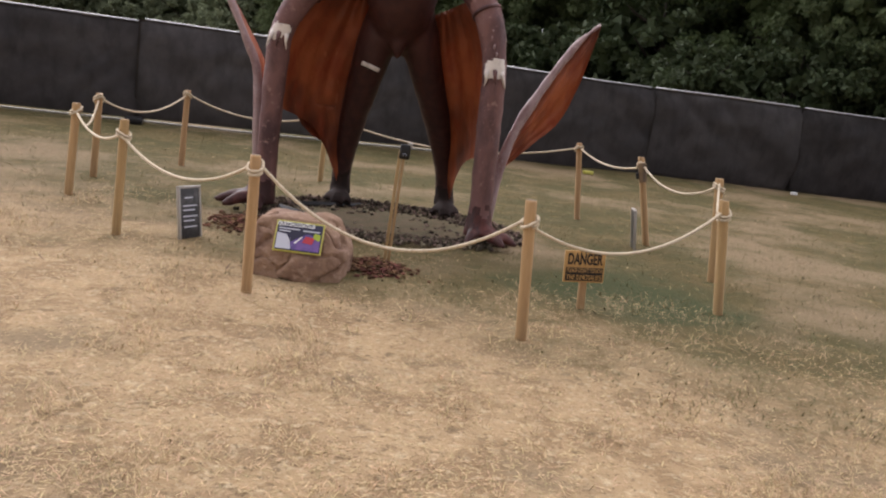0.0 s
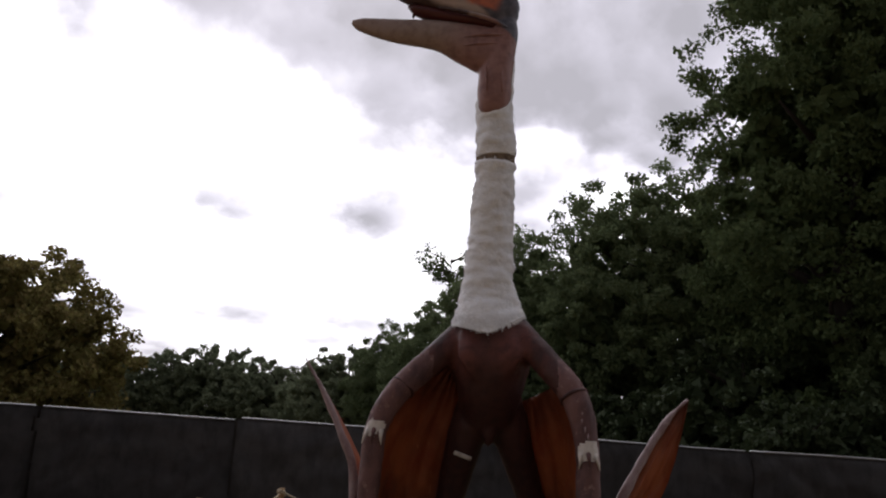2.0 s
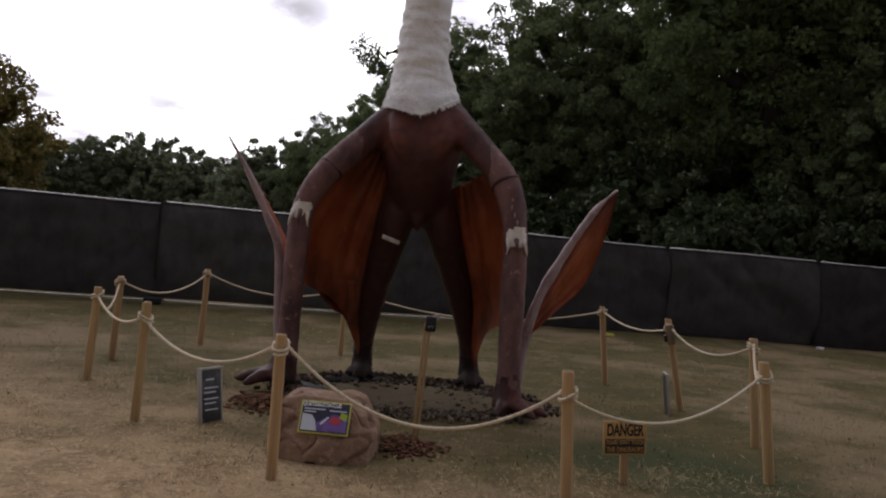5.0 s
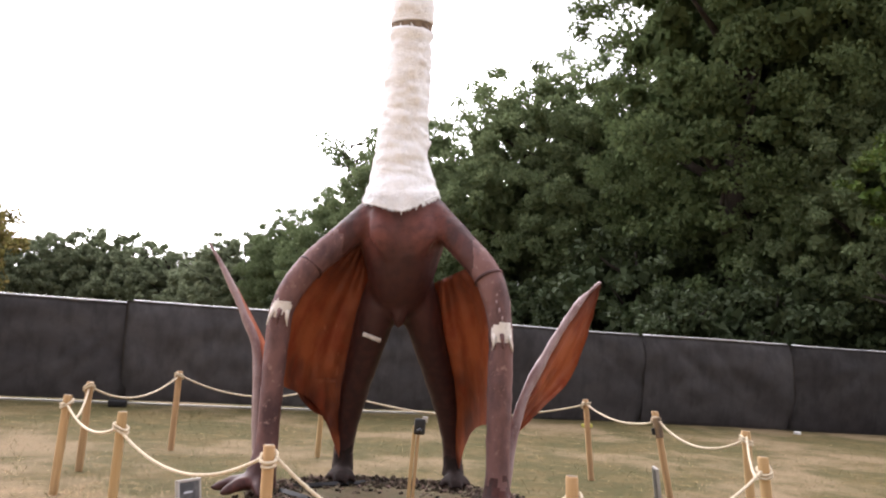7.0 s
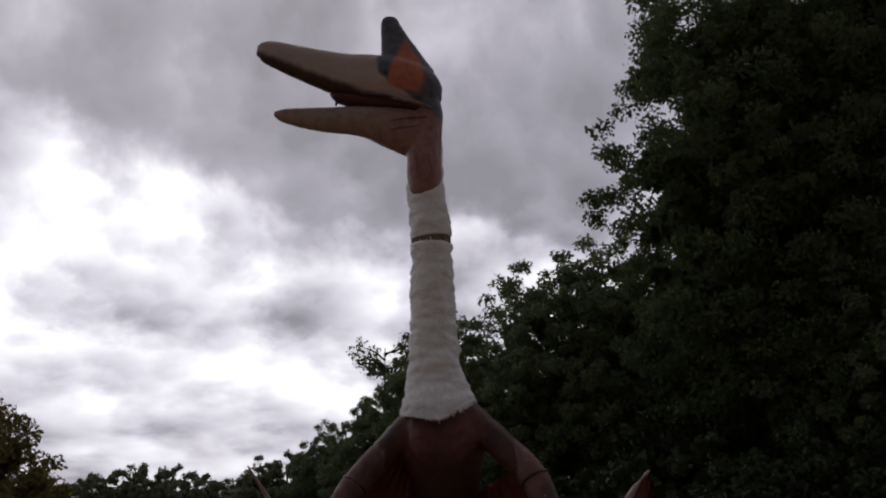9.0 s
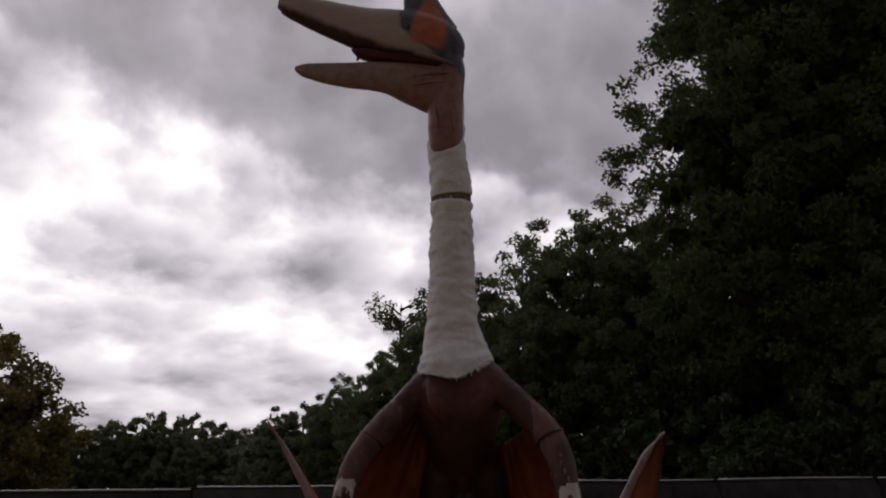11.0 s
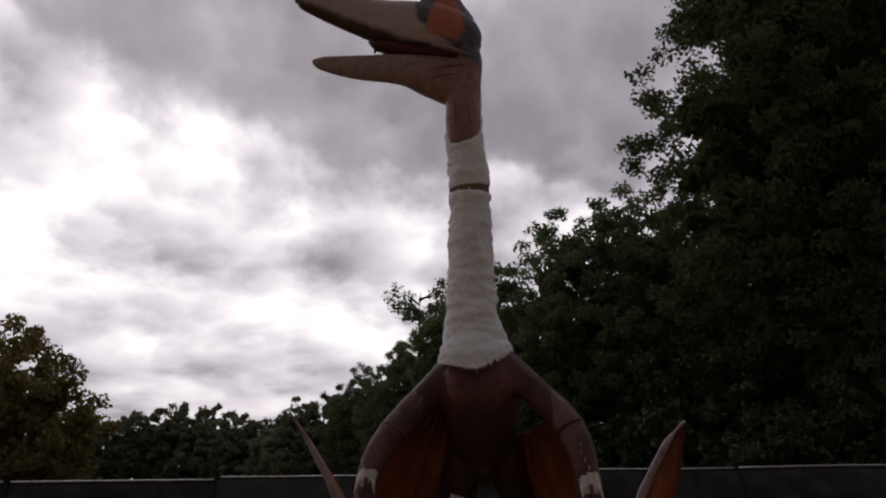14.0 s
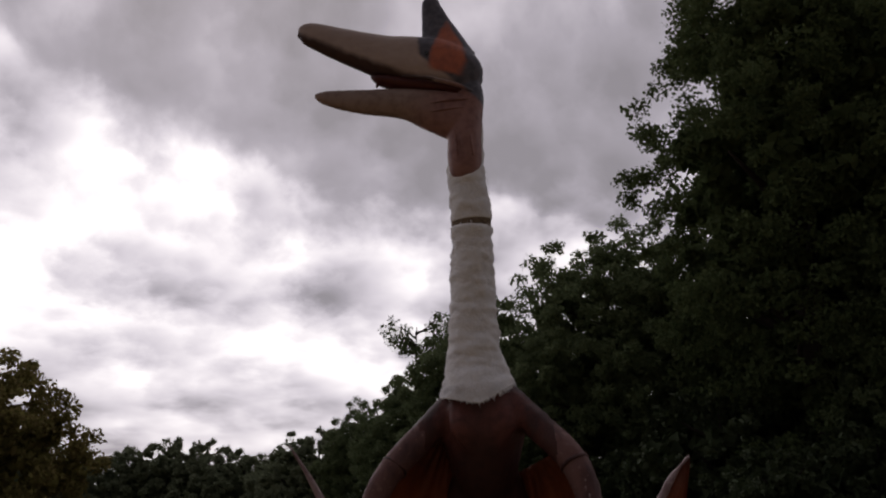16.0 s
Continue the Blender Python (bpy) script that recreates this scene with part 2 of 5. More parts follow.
M_ENDGRAIN = material("weathered_end_grain", (0.24, 0.18, 0.12), 0.9, [(30, ONE, (0.13, 0.10, 0.07), 0.45, 0.65, 4)], bump=[(60, 0.5, 0.006)])
M_ROPE = material("pale_hemp_rope", (0.62, 0.53, 0.39), 0.9, [(40, ONE, (0.44, 0.36, 0.25), 0.5, 0.7, 4)], bump=[(160, 0.5, 0.004)])
M_FABRIC = material("black_debris_netting", (0.074, 0.067, 0.068), 0.5, [(1.1, (1, 1, 1.6), (0.105, 0.096, 0.095), 0.42, 0.70, 5), (5, (1, 1, 0.4), (0.052, 0.047, 0.048), 0.45, 0.75, 3)], bump=[(3, 0.35, 0.06), (180, 0.25, 0.003)], spec=0.35, sheen=0.15)
M_STEEL = material("galvanised_steel", (0.55, 0.55, 0.55), 0.4, [(30, ONE, (0.40, 0.40, 0.41), 0.45, 0.65, 4)], metal=0.7)
M_CONCRETE = material("concrete_foot", (0.27, 0.26, 0.24), 0.95, [(12, ONE, (0.18, 0.17, 0.16), 0.45, 0.65, 5)], bump=[(40, 0.5, 0.01)])
M_ROCK = material("painted_sandstone", (0.275, 0.175, 0.115), 0.85, [(4, ONE, (0.20, 0.12, 0.085), 0.45, 0.65, 6), (11, (1, 1, 2), (0.40, 0.28, 0.205), 0.54, 0.74, 6), (45, ONE, (0.14, 0.09, 0.07), 0.6, 0.8, 5)], bump=[(6, 0.7, 0.07), (50, 0.4, 0.01)])
M_YELLOW = material("yellow_sign_board", (0.50, 0.30, 0.115), 0.65, [(10, ONE, (0.40, 0.22, 0.06), 0.5, 0.75, 4)], bump=[(50, 0.2, 0.003)])
M_BLACK = material("black_print", (0.022, 0.018, 0.015), 0.55)
M_DARKBOX = material("black_plastic", (0.012, 0.012, 0.013), 0.4)
M_WHITE = material("white_print", (0.75, 0.75, 0.74), 0.6)
M_PALEGREY = material("pale_grey_print", (0.52, 0.54, 0.60), 0.55)
M_PURPLE = material("violet_print", (0.10, 0.07, 0.22), 0.5, [(9, ONE, (0.17, 0.10, 0.30), 0.45, 0.6, 3)])
M_NAVY = material("dark_navy_print", (0.03, 0.03, 0.055), 0.5)
M_RED = material("red_print", (0.45, 0.05, 0.07), 0.5)
M_GREEN = material("lime_print", (0.34, 0.42, 0.05), 0.5)
M_EDGE = material("yellow_green_edge", (0.50, 0.47, 0.10), 0.5)
M_BOARD = material("dark_slate_print", (0.035, 0.035, 0.037), 0.4, [(7, ONE, (0.10, 0.098, 0.096), 0.48, 0.66, 3)])
M_ALU = material("dull_aluminium", (0.36, 0.34, 0.31), 0.5, metal=0.4)
M_TIMBERGREY = material("grey_weathered_timber", (0.25, 0.175, 0.105), 0.85, [(20, (1, 1, 0.1), (0.13, 0.10, 0.08), 0.45, 0.65, 4)], bump=[(50, 0.4, 0.006)])
M_RUBBLE = material("dark_rubble", (0.125, 0.098, 0.074), 0.95, random_by="island", spread=0.8, spec=0.05)
M_CHIPS = material("russet_bark_chips", (0.125, 0.066, 0.042), 0.9, random_by="island", spread=0.75, spec=0.05)
M_SOIL = material("trodden_soil", (0.118, 0.085, 0.045), 1.0, [(5, ONE, (0.085, 0.072, 0.034), 0.42, 0.62, 6), (30, ONE, (0.17, 0.135, 0.085), 0.55, 0.75, 5)], bump=[(25, 0.5, 0.02)])
M_BARK = material("tree_bark", (0.045, 0.036, 0.028), 0.95, [(9, (1, 1, 0.25), (0.025, 0.02, 0.017), 0.45, 0.65, 5)], bump=[(12, 0.6, 0.05)])
M_LEAF = material("oak_leaves", (0.160, 0.200, 0.102), 0.85, random_by="island", spread=0.2, translucent=0.45, spec=0.04)
M_LEAFDARK = material("dark_oak_leaves", (0.102, 0.134, 0.059), 0.85, random_by="island", spread=0.2, translucent=0.42, spec=0.06)
# bush leaves: the deep shade under the oaks is put into this dark colour
M_LEAFBUSH = material("shade_dark_bush_leaves", (0.058, 0.078, 0.036), 0.6, random_by="island", spread=0.25, translucent=0.2, spec=0.2)
# far wood: distance haze is mixed into the pale leaf colour
M_LEAFFAR = material("haze_tinted_far_leaves", (0.20, 0.23, 0.145), 0.9, random_by="island", spread=0.15, translucent=0.45, spec=0.02)
M_LEAFAUT = material("bronzed_chestnut_leaves", (0.215, 0.185, 0.07), 0.85, random_by="island", spread=0.4, translucent=0.4, spec=0.06)
M_LEAFLIME = material("fresh_green_leaves", (0.10, 0.15, 0.035), 0.6, random_by="island", spread=0.35, translucent=0.25, spec=0.25)
M_STRAW = material("dry_straw", (0.475, 0.35, 0.20), 0.85, random_by="island", spread=0.5, translucent=0.1, spec=0.2)
M_GRASS = material("dull_green_grass", (0.115, 0.105, 0.044), 0.85, random_by="island", spread=0.35, translucent=0.1, spec=0.2)
M_TWIG = material("dead_twig", (0.13, 0.085, 0.05), 0.9, random_by="island", spread=0.4)


def painted_zones(m, zones):
    """Lays painted fields with soft hand-brushed borders over a material. zones: (colour, speckle colour, [(a, b, c, d, soft), ...]);
    each border keeps the side where a*x + b*z + c*x*x + d > 0; a border of six adds e*y."""
    ns, ls = m.node_tree.nodes, m.node_tree.links
    b = ns["Principled BSDF"]
    col = b.inputs["Base Color"].links[0].from_socket
    tc = ns.new("ShaderNodeTexCoord")
    sp = ns.new("ShaderNodeSeparateXYZ")
    ls.new(tc.outputs["Object"], sp.inputs[0])

    def mth(op, *vals):
        n = ns.new("ShaderNodeMath")
        n.operation = op
        for i, v in enumerate(vals):
            if isinstance(v, (int, float)):
                n.inputs[i].default_value = v
            else:
                ls.new(v, n.inputs[i])
        return n.outputs[0]

    def nz(scale, detail):
        n = ns.new("ShaderNodeTexNoise")
        n.inputs["Scale"].default_value, n.inputs["Detail"].default_value = scale, detail
        ls.new(tc.outputs["Object"], n.inputs["Vector"])
        return n.outputs[0]
    ragged = mth("MULTIPLY", mth("SUBTRACT", nz(7, 3), 0.5), 0.07)
    grain = nz(13, 6)
    x, y, z = sp.outputs
    for colour, speckle, borders in zones:
        mask = 1.0
        for kind, soft, *k in borders:
            if kind == "line":
                v = mth("MULTIPLY_ADD", x, k[0], mth("MULTIPLY_ADD", z, k[1], mth("MULTIPLY_ADD", mth("MULTIPLY", x, x), k[2], k[3])))
                if len(k) > 4:
                    v = mth("MULTIPLY_ADD", y, k[4], v)
            else:
                cx, cz, rx, rz, taper = k
                dz = mth("DIVIDE", mth("SUBTRACT", z, cz), rz)
                dx = mth("DIVIDE", mth("DIVIDE", mth("SUBTRACT", x, cx), rx), mth("MAXIMUM", mth("MULTIPLY_ADD", dz, -taper, 1.0), 0.2))
                v = mth("MULTIPLY", mth("SUBTRACT", 1.0, mth("SQRT", mth("MULTIPLY_ADD", dx, dx, mth("MULTIPLY", dz, dz)))), rx)
            v = mth("ADD", v, ragged)
            r = ns.new("ShaderNodeMapRange")
            r.interpolation_type = "SMOOTHSTEP"
            r.inputs[1].default_value, r.inputs[2].default_value = -soft, soft
            ls.new(v, r.inputs[0])
            mask = mth("MULTIPLY", r.outputs[0], mask)
        tone = ns.new("ShaderNodeMix")
        tone.data_type = "RGBA"
        sr = ns.new("ShaderNodeMapRange")
        sr.inputs[1].default_value, sr.inputs[2].default_value = 0.42, 0.68
        ls.new(grain, sr.inputs[0])
        ls.new(sr.outputs[0], tone.inputs[0])
        tone.inputs[6].default_value, tone.inputs[7].default_value = (*colour, 1), (*speckle, 1)
        mx = ns.new("ShaderNodeMix")
        mx.data_type = "RGBA"
        ls.new(mask, mx.inputs[0])
        ls.new(col, mx.inputs[6])
        ls.new(tone.outputs[2], mx.inputs[7])
        col = mx.outputs[2]
    ls.new(col, b.inputs["Base Color"])
    return m


LIP = (0.0689, -0.2242, 5.8424)
# the beak: pinkish jaw corner and throat, slate face and crest, orange cheek, dark palate
painted_zones(M_BEAK, [
    ((0.30, 0.215, 0.180), (0.22, 0.148, 0.120), [("line", 0.05, 0.0, -1, 0, 6.06)]),
    ((0.28, 0.145, 0.125), (0.20, 0.095, 0.085), [("line", 0.35, 1.0, -0.6, 0, 4.45), ("line", 0.06, 0.0, -1, 0, 6.03)]),
    ((0.068, 0.068, 0.085), (0.13, 0.12, 0.145), [("line", 0.03, 1.0, 0.0, 0, 1.0), ("line", 0.03, 0.80, 1.0, 0, -5.565)]),
    ((0.47, 0.135, 0.07), (0.34, 0.10, 0.06), [("egg", 0.03, -0.685, 6.44, 0.17, 0.34, 0.5), ("line", 0.03, 0.25, 1.0, 0, -5.98)]),
    ((0.050, 0.020, 0.016), (0.034, 0.014, 0.012), [("line", 0.045, LIP[1], -1.0, LIP[0], LIP[2]), ("line", 0.02, 0.0, 1.0, 0, -6.045), ("line", 0.05, -1, 0, 0, -0.62)]),
])
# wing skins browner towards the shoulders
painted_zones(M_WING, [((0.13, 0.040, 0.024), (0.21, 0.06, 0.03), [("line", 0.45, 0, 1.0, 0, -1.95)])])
# hind legs and belly darker, redder over the breast
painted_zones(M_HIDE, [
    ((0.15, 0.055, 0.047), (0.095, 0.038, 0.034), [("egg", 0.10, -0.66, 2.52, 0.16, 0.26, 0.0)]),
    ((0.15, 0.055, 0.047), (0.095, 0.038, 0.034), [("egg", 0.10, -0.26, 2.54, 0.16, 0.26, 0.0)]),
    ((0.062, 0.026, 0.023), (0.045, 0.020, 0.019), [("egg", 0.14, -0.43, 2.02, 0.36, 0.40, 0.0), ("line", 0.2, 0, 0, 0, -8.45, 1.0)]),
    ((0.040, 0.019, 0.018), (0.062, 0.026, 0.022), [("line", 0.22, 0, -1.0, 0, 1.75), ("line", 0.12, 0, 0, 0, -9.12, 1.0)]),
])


def ground_material():
    m = bpy.data.materials.new("mown_dry_field")
    m.use_nodes = True
    ns, ls = m.node_tree.nodes, m.node_tree.links
    b = ns["Principled BSDF"]
    b.inputs["Roughness"].default_value = 0.95
    b.inputs["Specular IOR Level"].default_value = 0.15
    tc = ns.new("ShaderNodeTexCoord")

    def nz(scale, detail=6, rough=0.6, stretch=ONE):
        mp = ns.new("ShaderNodeMapping")
        mp.inputs["Scale"].default_value = stretch
        ls.new(tc.outputs["Object"], mp.inputs[0])
        n = ns.new("ShaderNodeTexNoise")
        n.inputs["Scale"].default_value = scale
        n.inputs["Detail"].default_value = detail
        n.inputs["Roughness"].default_value = rough
        ls.new(mp.outputs[0], n.inputs["Vector"])
        return n.outputs[0]

    def mth(op, a, b_=None):
        n = ns.new("ShaderNodeMath")
        n.operation = op
        for i, v in enumerate((a, b_)):
            if v is None:
                continue
            if isinstance(v, (int, float)):
                n.inputs[i].default_value = v
            else:
                ls.new(v, n.inputs[i])
        return n.outputs[0]

    def rng(v, lo, hi):
        n = ns.new("ShaderNodeMapRange")
        n.interpolation_type = "SMOOTHSTEP"
        n.inputs[1].default_value, n.inputs[2].default_value = lo, hi
        ls.new(v, n.inputs[0])
        return n.outputs[0]

    def mix(f, a, colour):
        n = ns.new("ShaderNodeMix")
        n.data_type = "RGBA"
        ls.new(f, n.inputs[0])
        if isinstance(a, tuple):
            n.inputs[6].default_value = (*a, 1)
        else:
            ls.new(a, n.inputs[6])
        n.inputs[7].default_value = (*colour, 1)
        return n.outputs[2]

    sp = ns.new("ShaderNodeSeparateXYZ")
    ls.new(tc.outputs["Object"], sp.inputs[0])
    # worn straw where the visitors stand, greener inside the barrier and beyond it
    depth = mth("ADD", sp.outputs[1], mth("MULTIPLY", mth("MINIMUM", sp.outputs[0], 1.7), 0.58))
    depth = mth("ADD", depth, mth("MULTIPLY", mth("SUBTRACT", nz(0.55, 5), 0.5), 5.0))
    green = rng(depth, 4.6, 7.4)
    col = mix(rng(nz(2.2), 0.44, 0.60), (0.41, 0.29, 0.163), (0.29, 0.196, 0.106))
    col = mix(rng(nz(5.5, 7, 0.68), 0.54, 0.68), col, (0.20, 0.14, 0.08))
    col = mix(rng(nz(15, 7, 0.75), 0.50, 0.68), col, (0.54, 0.43, 0.27))
    col = mix(rng(nz(0.8, 5), 0.52, 0.68), col, (0.25, 0.185, 0.11))
    turf = ns.new("ShaderNodeMix")
    turf.data_type = "RGBA"
    ls.new(green, turf.inputs[0])
    ls.new(col, turf.inputs[6])
    t2 = mix(rng(nz(0.9), 0.40, 0.62), (0.082, 0.073, 0.028), (0.132, 0.099, 0.043))
    t2 = mix(rng(nz(3.2, 6, 0.65), 0.52, 0.66), t2, (0.165, 0.122, 0.054))
    t2 = mix(rng(nz(7.5, 6, 0.7), 0.50, 0.66), t2, (0.062, 0.066, 0.024))
    t2 = mix(rng(nz(0.33, 4), 0.47, 0.62), t2, (0.23, 0.17, 0.10))
    # a lusher patch inside the barrier
    dx, dy = mth("SUBTRACT", sp.outputs[0], 1.75), mth("SUBTRACT", sp.outputs[1], 7.0)
    rr = mth("SQRT", mth("ADD", mth("MULTIPLY", dx, dx), mth("MULTIPLY", dy, mth("MULTIPLY", dy, 1.6))))
    t2 = mix(rng(mth("SUBTRACT", mth("ADD", nz(1.6), 0.55), mth("MULTIPLY", rr, 0.55)), 0.30, 0.75), t2, (0.056, 0.066, 0.026))
    ls.new(t2, turf.inputs[7])
    col = mix(rng(nz(38, 5, 0.75), 0.51, 0.72), turf.outputs[2], (0.10, 0.075, 0.04))
    ls.new(col, b.inputs["Base Color"])
    bp = ns.new("ShaderNodeBump")
    bp.inputs["Strength"].default_value, bp.inputs["Distance"].default_value = 0.7, 0.03
    ls.new(nz(45, 8, 0.7, (1, 0.6, 1)), bp.inputs["Height"])
    ls.new(bp.outputs[0], b.inputs["Normal"])
    return m


M_GROUND = ground_material()


# ---------------------------------------------------------------- mesh helpers
def part(name, bm, mat, parent=None, label="", smooth=True):
    """Links a bmesh as one mesh object, under a thing or part."""
    me = bpy.data.meshes.new(name)
    bm.to_mesh(me)
    bm.free()
    for m in mat if isinstance(mat, (list, tuple)) else [mat]:
        me.materials.append(m)
    if smooth:
        me.shade_smooth()
    ob = new(name, me)
    ob.parent = parent
    if label:
        tagged(ob, label)
    return ob


def thing(name, label, category, m=None, group="", kind=""):
    ob = new(name)
    ob.empty_display_size = 0.1
    if m is not None:
        ob.matrix_basis = m
    return tagged(ob, label, category, group, kind)


def mesh_from(name, verts, faces, mat, parent=None, smooth=False):
    me = bpy.data.meshes.new(name)
    me.from_pydata([tuple(v) for v in verts], [], [tuple(f) for f in faces])
    for m in mat if isinstance(mat, (list, tuple)) else [mat]:
        me.materials.append(m)
    if smooth:
        me.shade_smooth()
    ob = new(name, me)
    ob.parent = parent
    return ob


def box(bm, size, at=(0, 0, 0), turn=None, bevel=0.0, mat=0):
    m = Matrix.Translation(at) @ (turn or Matrix()) @ Matrix.Diagonal((*size, 1))
    made = bmesh.ops.create_cube(bm, size=1, matrix=m)
    faces = list({f for v in made["verts"] for f in v.link_faces})
    if bevel:
        edges = list({e for f in faces for e in f.edges})
        res = bmesh.ops.bevel(bm, geom=edges, offset=bevel, segments=2, affect="EDGES", profile=0.6)
        faces = list({f for f in res["faces"]} | {f for f in faces if f.is_valid})
    for f in faces:
        f.material_index = mat
    return faces


def smoothline(pts, n):
    """Catmull-Rom through tuples of any length, n steps a piece."""
    p = [np.array(q, float) for q in pts]
    p = [2 * p[0] - p[1], *p, 2 * p[-1] - p[-2]]
    out = []
    for a, b, c, d in zip(p, p[1:], p[2:], p[3:]):
        for k in range(n):
            t = k / n
            out.append(0.5 * (2 * b + (c - a) * t + (2 * a - 5 * b + 4 * c - d) * t * t + (3 * b - a - 3 * c + d) * t ** 3))
    out.append(p[-2])
    return out


def loft(bm, stations, seg=16, n=4, ref=(0, 1, 0), power=2.0, mat=0, wob=0.0, caps=True, folds=0.0):
    """A tube through stations (x, y, z, a, b): half-widths a across and b along ref."""
    line = smoothline(stations, n)
    rings = []
    for i, s in enumerate(line):
        c = Vector(s[:3])
        t = (Vector(line[min(i + 1, len(line) - 1)][:3]) - Vector(line[max(i - 1, 0)][:3])).normalized()
        u = t.cross(Vector(ref)).normalized()
        v = u.cross(t).normalized()
        ring = []
        for k in range(seg):
            an = 2 * math.pi * k / seg
            ca, sa = math.cos(an), math.sin(an)
            ca, sa = math.copysign(abs(ca) ** (2 / power), ca), math.copysign(abs(sa) ** (2 / power), sa)
            p = c + u * (max(s[3], 0.002) * ca) + v * (max(s[4], 0.002) * sa)
            if folds:
                p += (p - c).normalized() * folds * (noise.noise(Vector((p.x * 3.5, p.y * 3.5, p.z * 9.5))) + 0.7 * noise.noise(Vector((p.x * 7, p.y * 7, p.z * 21))))
            if wob:
                p += (p - c).normalized() * wob * (noise.noise(p * 5) + 0.6 * noise.noise(p * 13))
            ring.append(bm.verts.new(p))
        rings.append(ring)
    made = []
    for r, q in zip(rings, rings[1:]):
        for k in range(seg):
            made.append(bm.faces.new((r[k], r[(k + 1) % seg], q[(k + 1) % seg], q[k])))
    if caps:
        made.append(bm.faces.new(rings[0][::-1]))
        made.append(bm.faces.new(rings[-1]))
    for f in made:
        f.material_index = mat
    return made


def sheet(bm, a, b, rows=24, cols=12, billow=(0, 0, 0), ripple=0.0, thick=0.014, mat=0, scallop=0.0):
    """A skin between two lines, with thickness, billowing in the middle."""
    la, lb = smoothline(a, 8), smoothline(b, 8)

    def along(line, t):
        x = t * (len(line) - 1)
        i = min(int(x), len(line) - 2)
        return Vector(line[i]) * (1 - (x - i)) + Vector(line[i + 1]) * (x - i)
    grid = []
    for i in range(rows + 1):
        t = i / rows
        row = []
        for j in range(cols + 1):
            s = j / cols
            tt = t - scallop * math.sin(math.pi * s) * t ** 6
            p = along(la, tt) * (1 - s) + along(lb, tt) * s
            p = p + Vector(billow) * (math.sin(math.pi * s) * (0.35 + 0.65 * math.sin(math.pi * min(t, 1))))
            p = p + Vector((0, 1, 0)) * ripple * (noise.noise(Vector((s * 7, t * 2.5, ripple * 50))) + 0.4 * noise.noise(p * 9))
            row.append(p)
        grid.append(row)
    front = [[bm.verts.new(p) for p in row] for row in grid]
    rear = [[bm.verts.new(p + Vector((0.0, thick, 0.0))) for p in row] for row in grid]
    fs = []
    for i in range(rows):
        for j in range(cols):
            fs.append(bm.faces.new((front[i][j], front[i + 1][j], front[i + 1][j + 1], front[i][j + 1])))
            fs.append(bm.faces.new((rear[i][j], rear[i][j + 1], rear[i + 1][j + 1], rear[i + 1][j])))
    for i in range(rows):
        for j in (0, cols):
            fs.append(bm.faces.new((front[i][j], rear[i][j], rear[i + 1][j], front[i + 1][j])))
    for j in range(cols):
        for i in (0, rows):
            fs.append(bm.faces.new((front[i][j], front[i][j + 1], rear[i][j + 1], rear[i][j])))
    for f in fs:
        f.material_index = mat
    return fs


def lettering(name, text, size, m, mat, parent, width=None, thick=0.0015, bold=0.02):
    cu = bpy.data.curves.new(name, "FONT")
    cu.body, cu.size, cu.extrude, cu.align_x, cu.align_y, cu.offset = text, size, thick, "CENTER", "CENTER", size * bold
    tmp = bpy.data.objects.new(name, cu)
    scene.collection.objects.link(tmp)
    bpy.context.view_layer.update()
    me = bpy.data.meshes.new_from_object(tmp.evaluated_get(bpy.context.evaluated_depsgraph_get()))
    wide = tmp.dimensions.x
    bpy.data.objects.remove(tmp)
    bpy.data.curves.remove(cu)
    me.materials.clear()
    me.materials.append(mat)
    ob = new(name, me)
    ob.parent = parent
    ob.matrix_basis = m @ (Matrix.Diagonal((width / wide, 1, 1, 1)) if width else Matrix())
    return ob


def scatter(verts_of, count, mat, name, label, category, parent=None):
    """One mesh of many small pieces; verts_of(i) gives the corners and faces of one."""
    vs, fs = [], []
    for i in range(count):
        v, f = verts_of(i)
        base = len(vs)
        vs += v
        fs += [tuple(base + k for k in q) for q in f]
    ob = mesh_from(name, vs, fs, mat, parent)
    return tagged(ob, label, category, kind="stuff")


def lump(r):
    """Corners and faces of a small irregular stone, 8 corners."""
    v = []
    for sx in (-1, 1):
        for sy in (-1, 1):
            for sz in (-1, 1):
                v.append(Vector((sx * rnd.uniform(0.4, 1), sy * rnd.uniform(0.4, 1), sz * rnd.uniform(0.3, 0.8))) * r)
    turn = Euler((rnd.uniform(0, 6), rnd.uniform(0, 6), rnd.uniform(0, 6))).to_matrix()
    f = [(0, 1, 3, 2), (4, 6, 7, 5), (0, 4, 5, 1), (2, 3, 7, 6), (0, 2, 6, 4), (1, 5, 7, 3)]
    return [turn @ p for p in v], f


# ---------------------------------------------------------------- ground
def height(x, y):
    """The field's gentle unevenness."""
    near = max(0.0, 1 - max(0.0, math.hypot(x, y - 6) - 14) / 10)
    return near * (0.018 * noise.noise(Vector((x * 0.9, y * 0.9, 0))) + 0.012 * noise.noise(Vector((x * 2.7, y * 2.7, 4))))


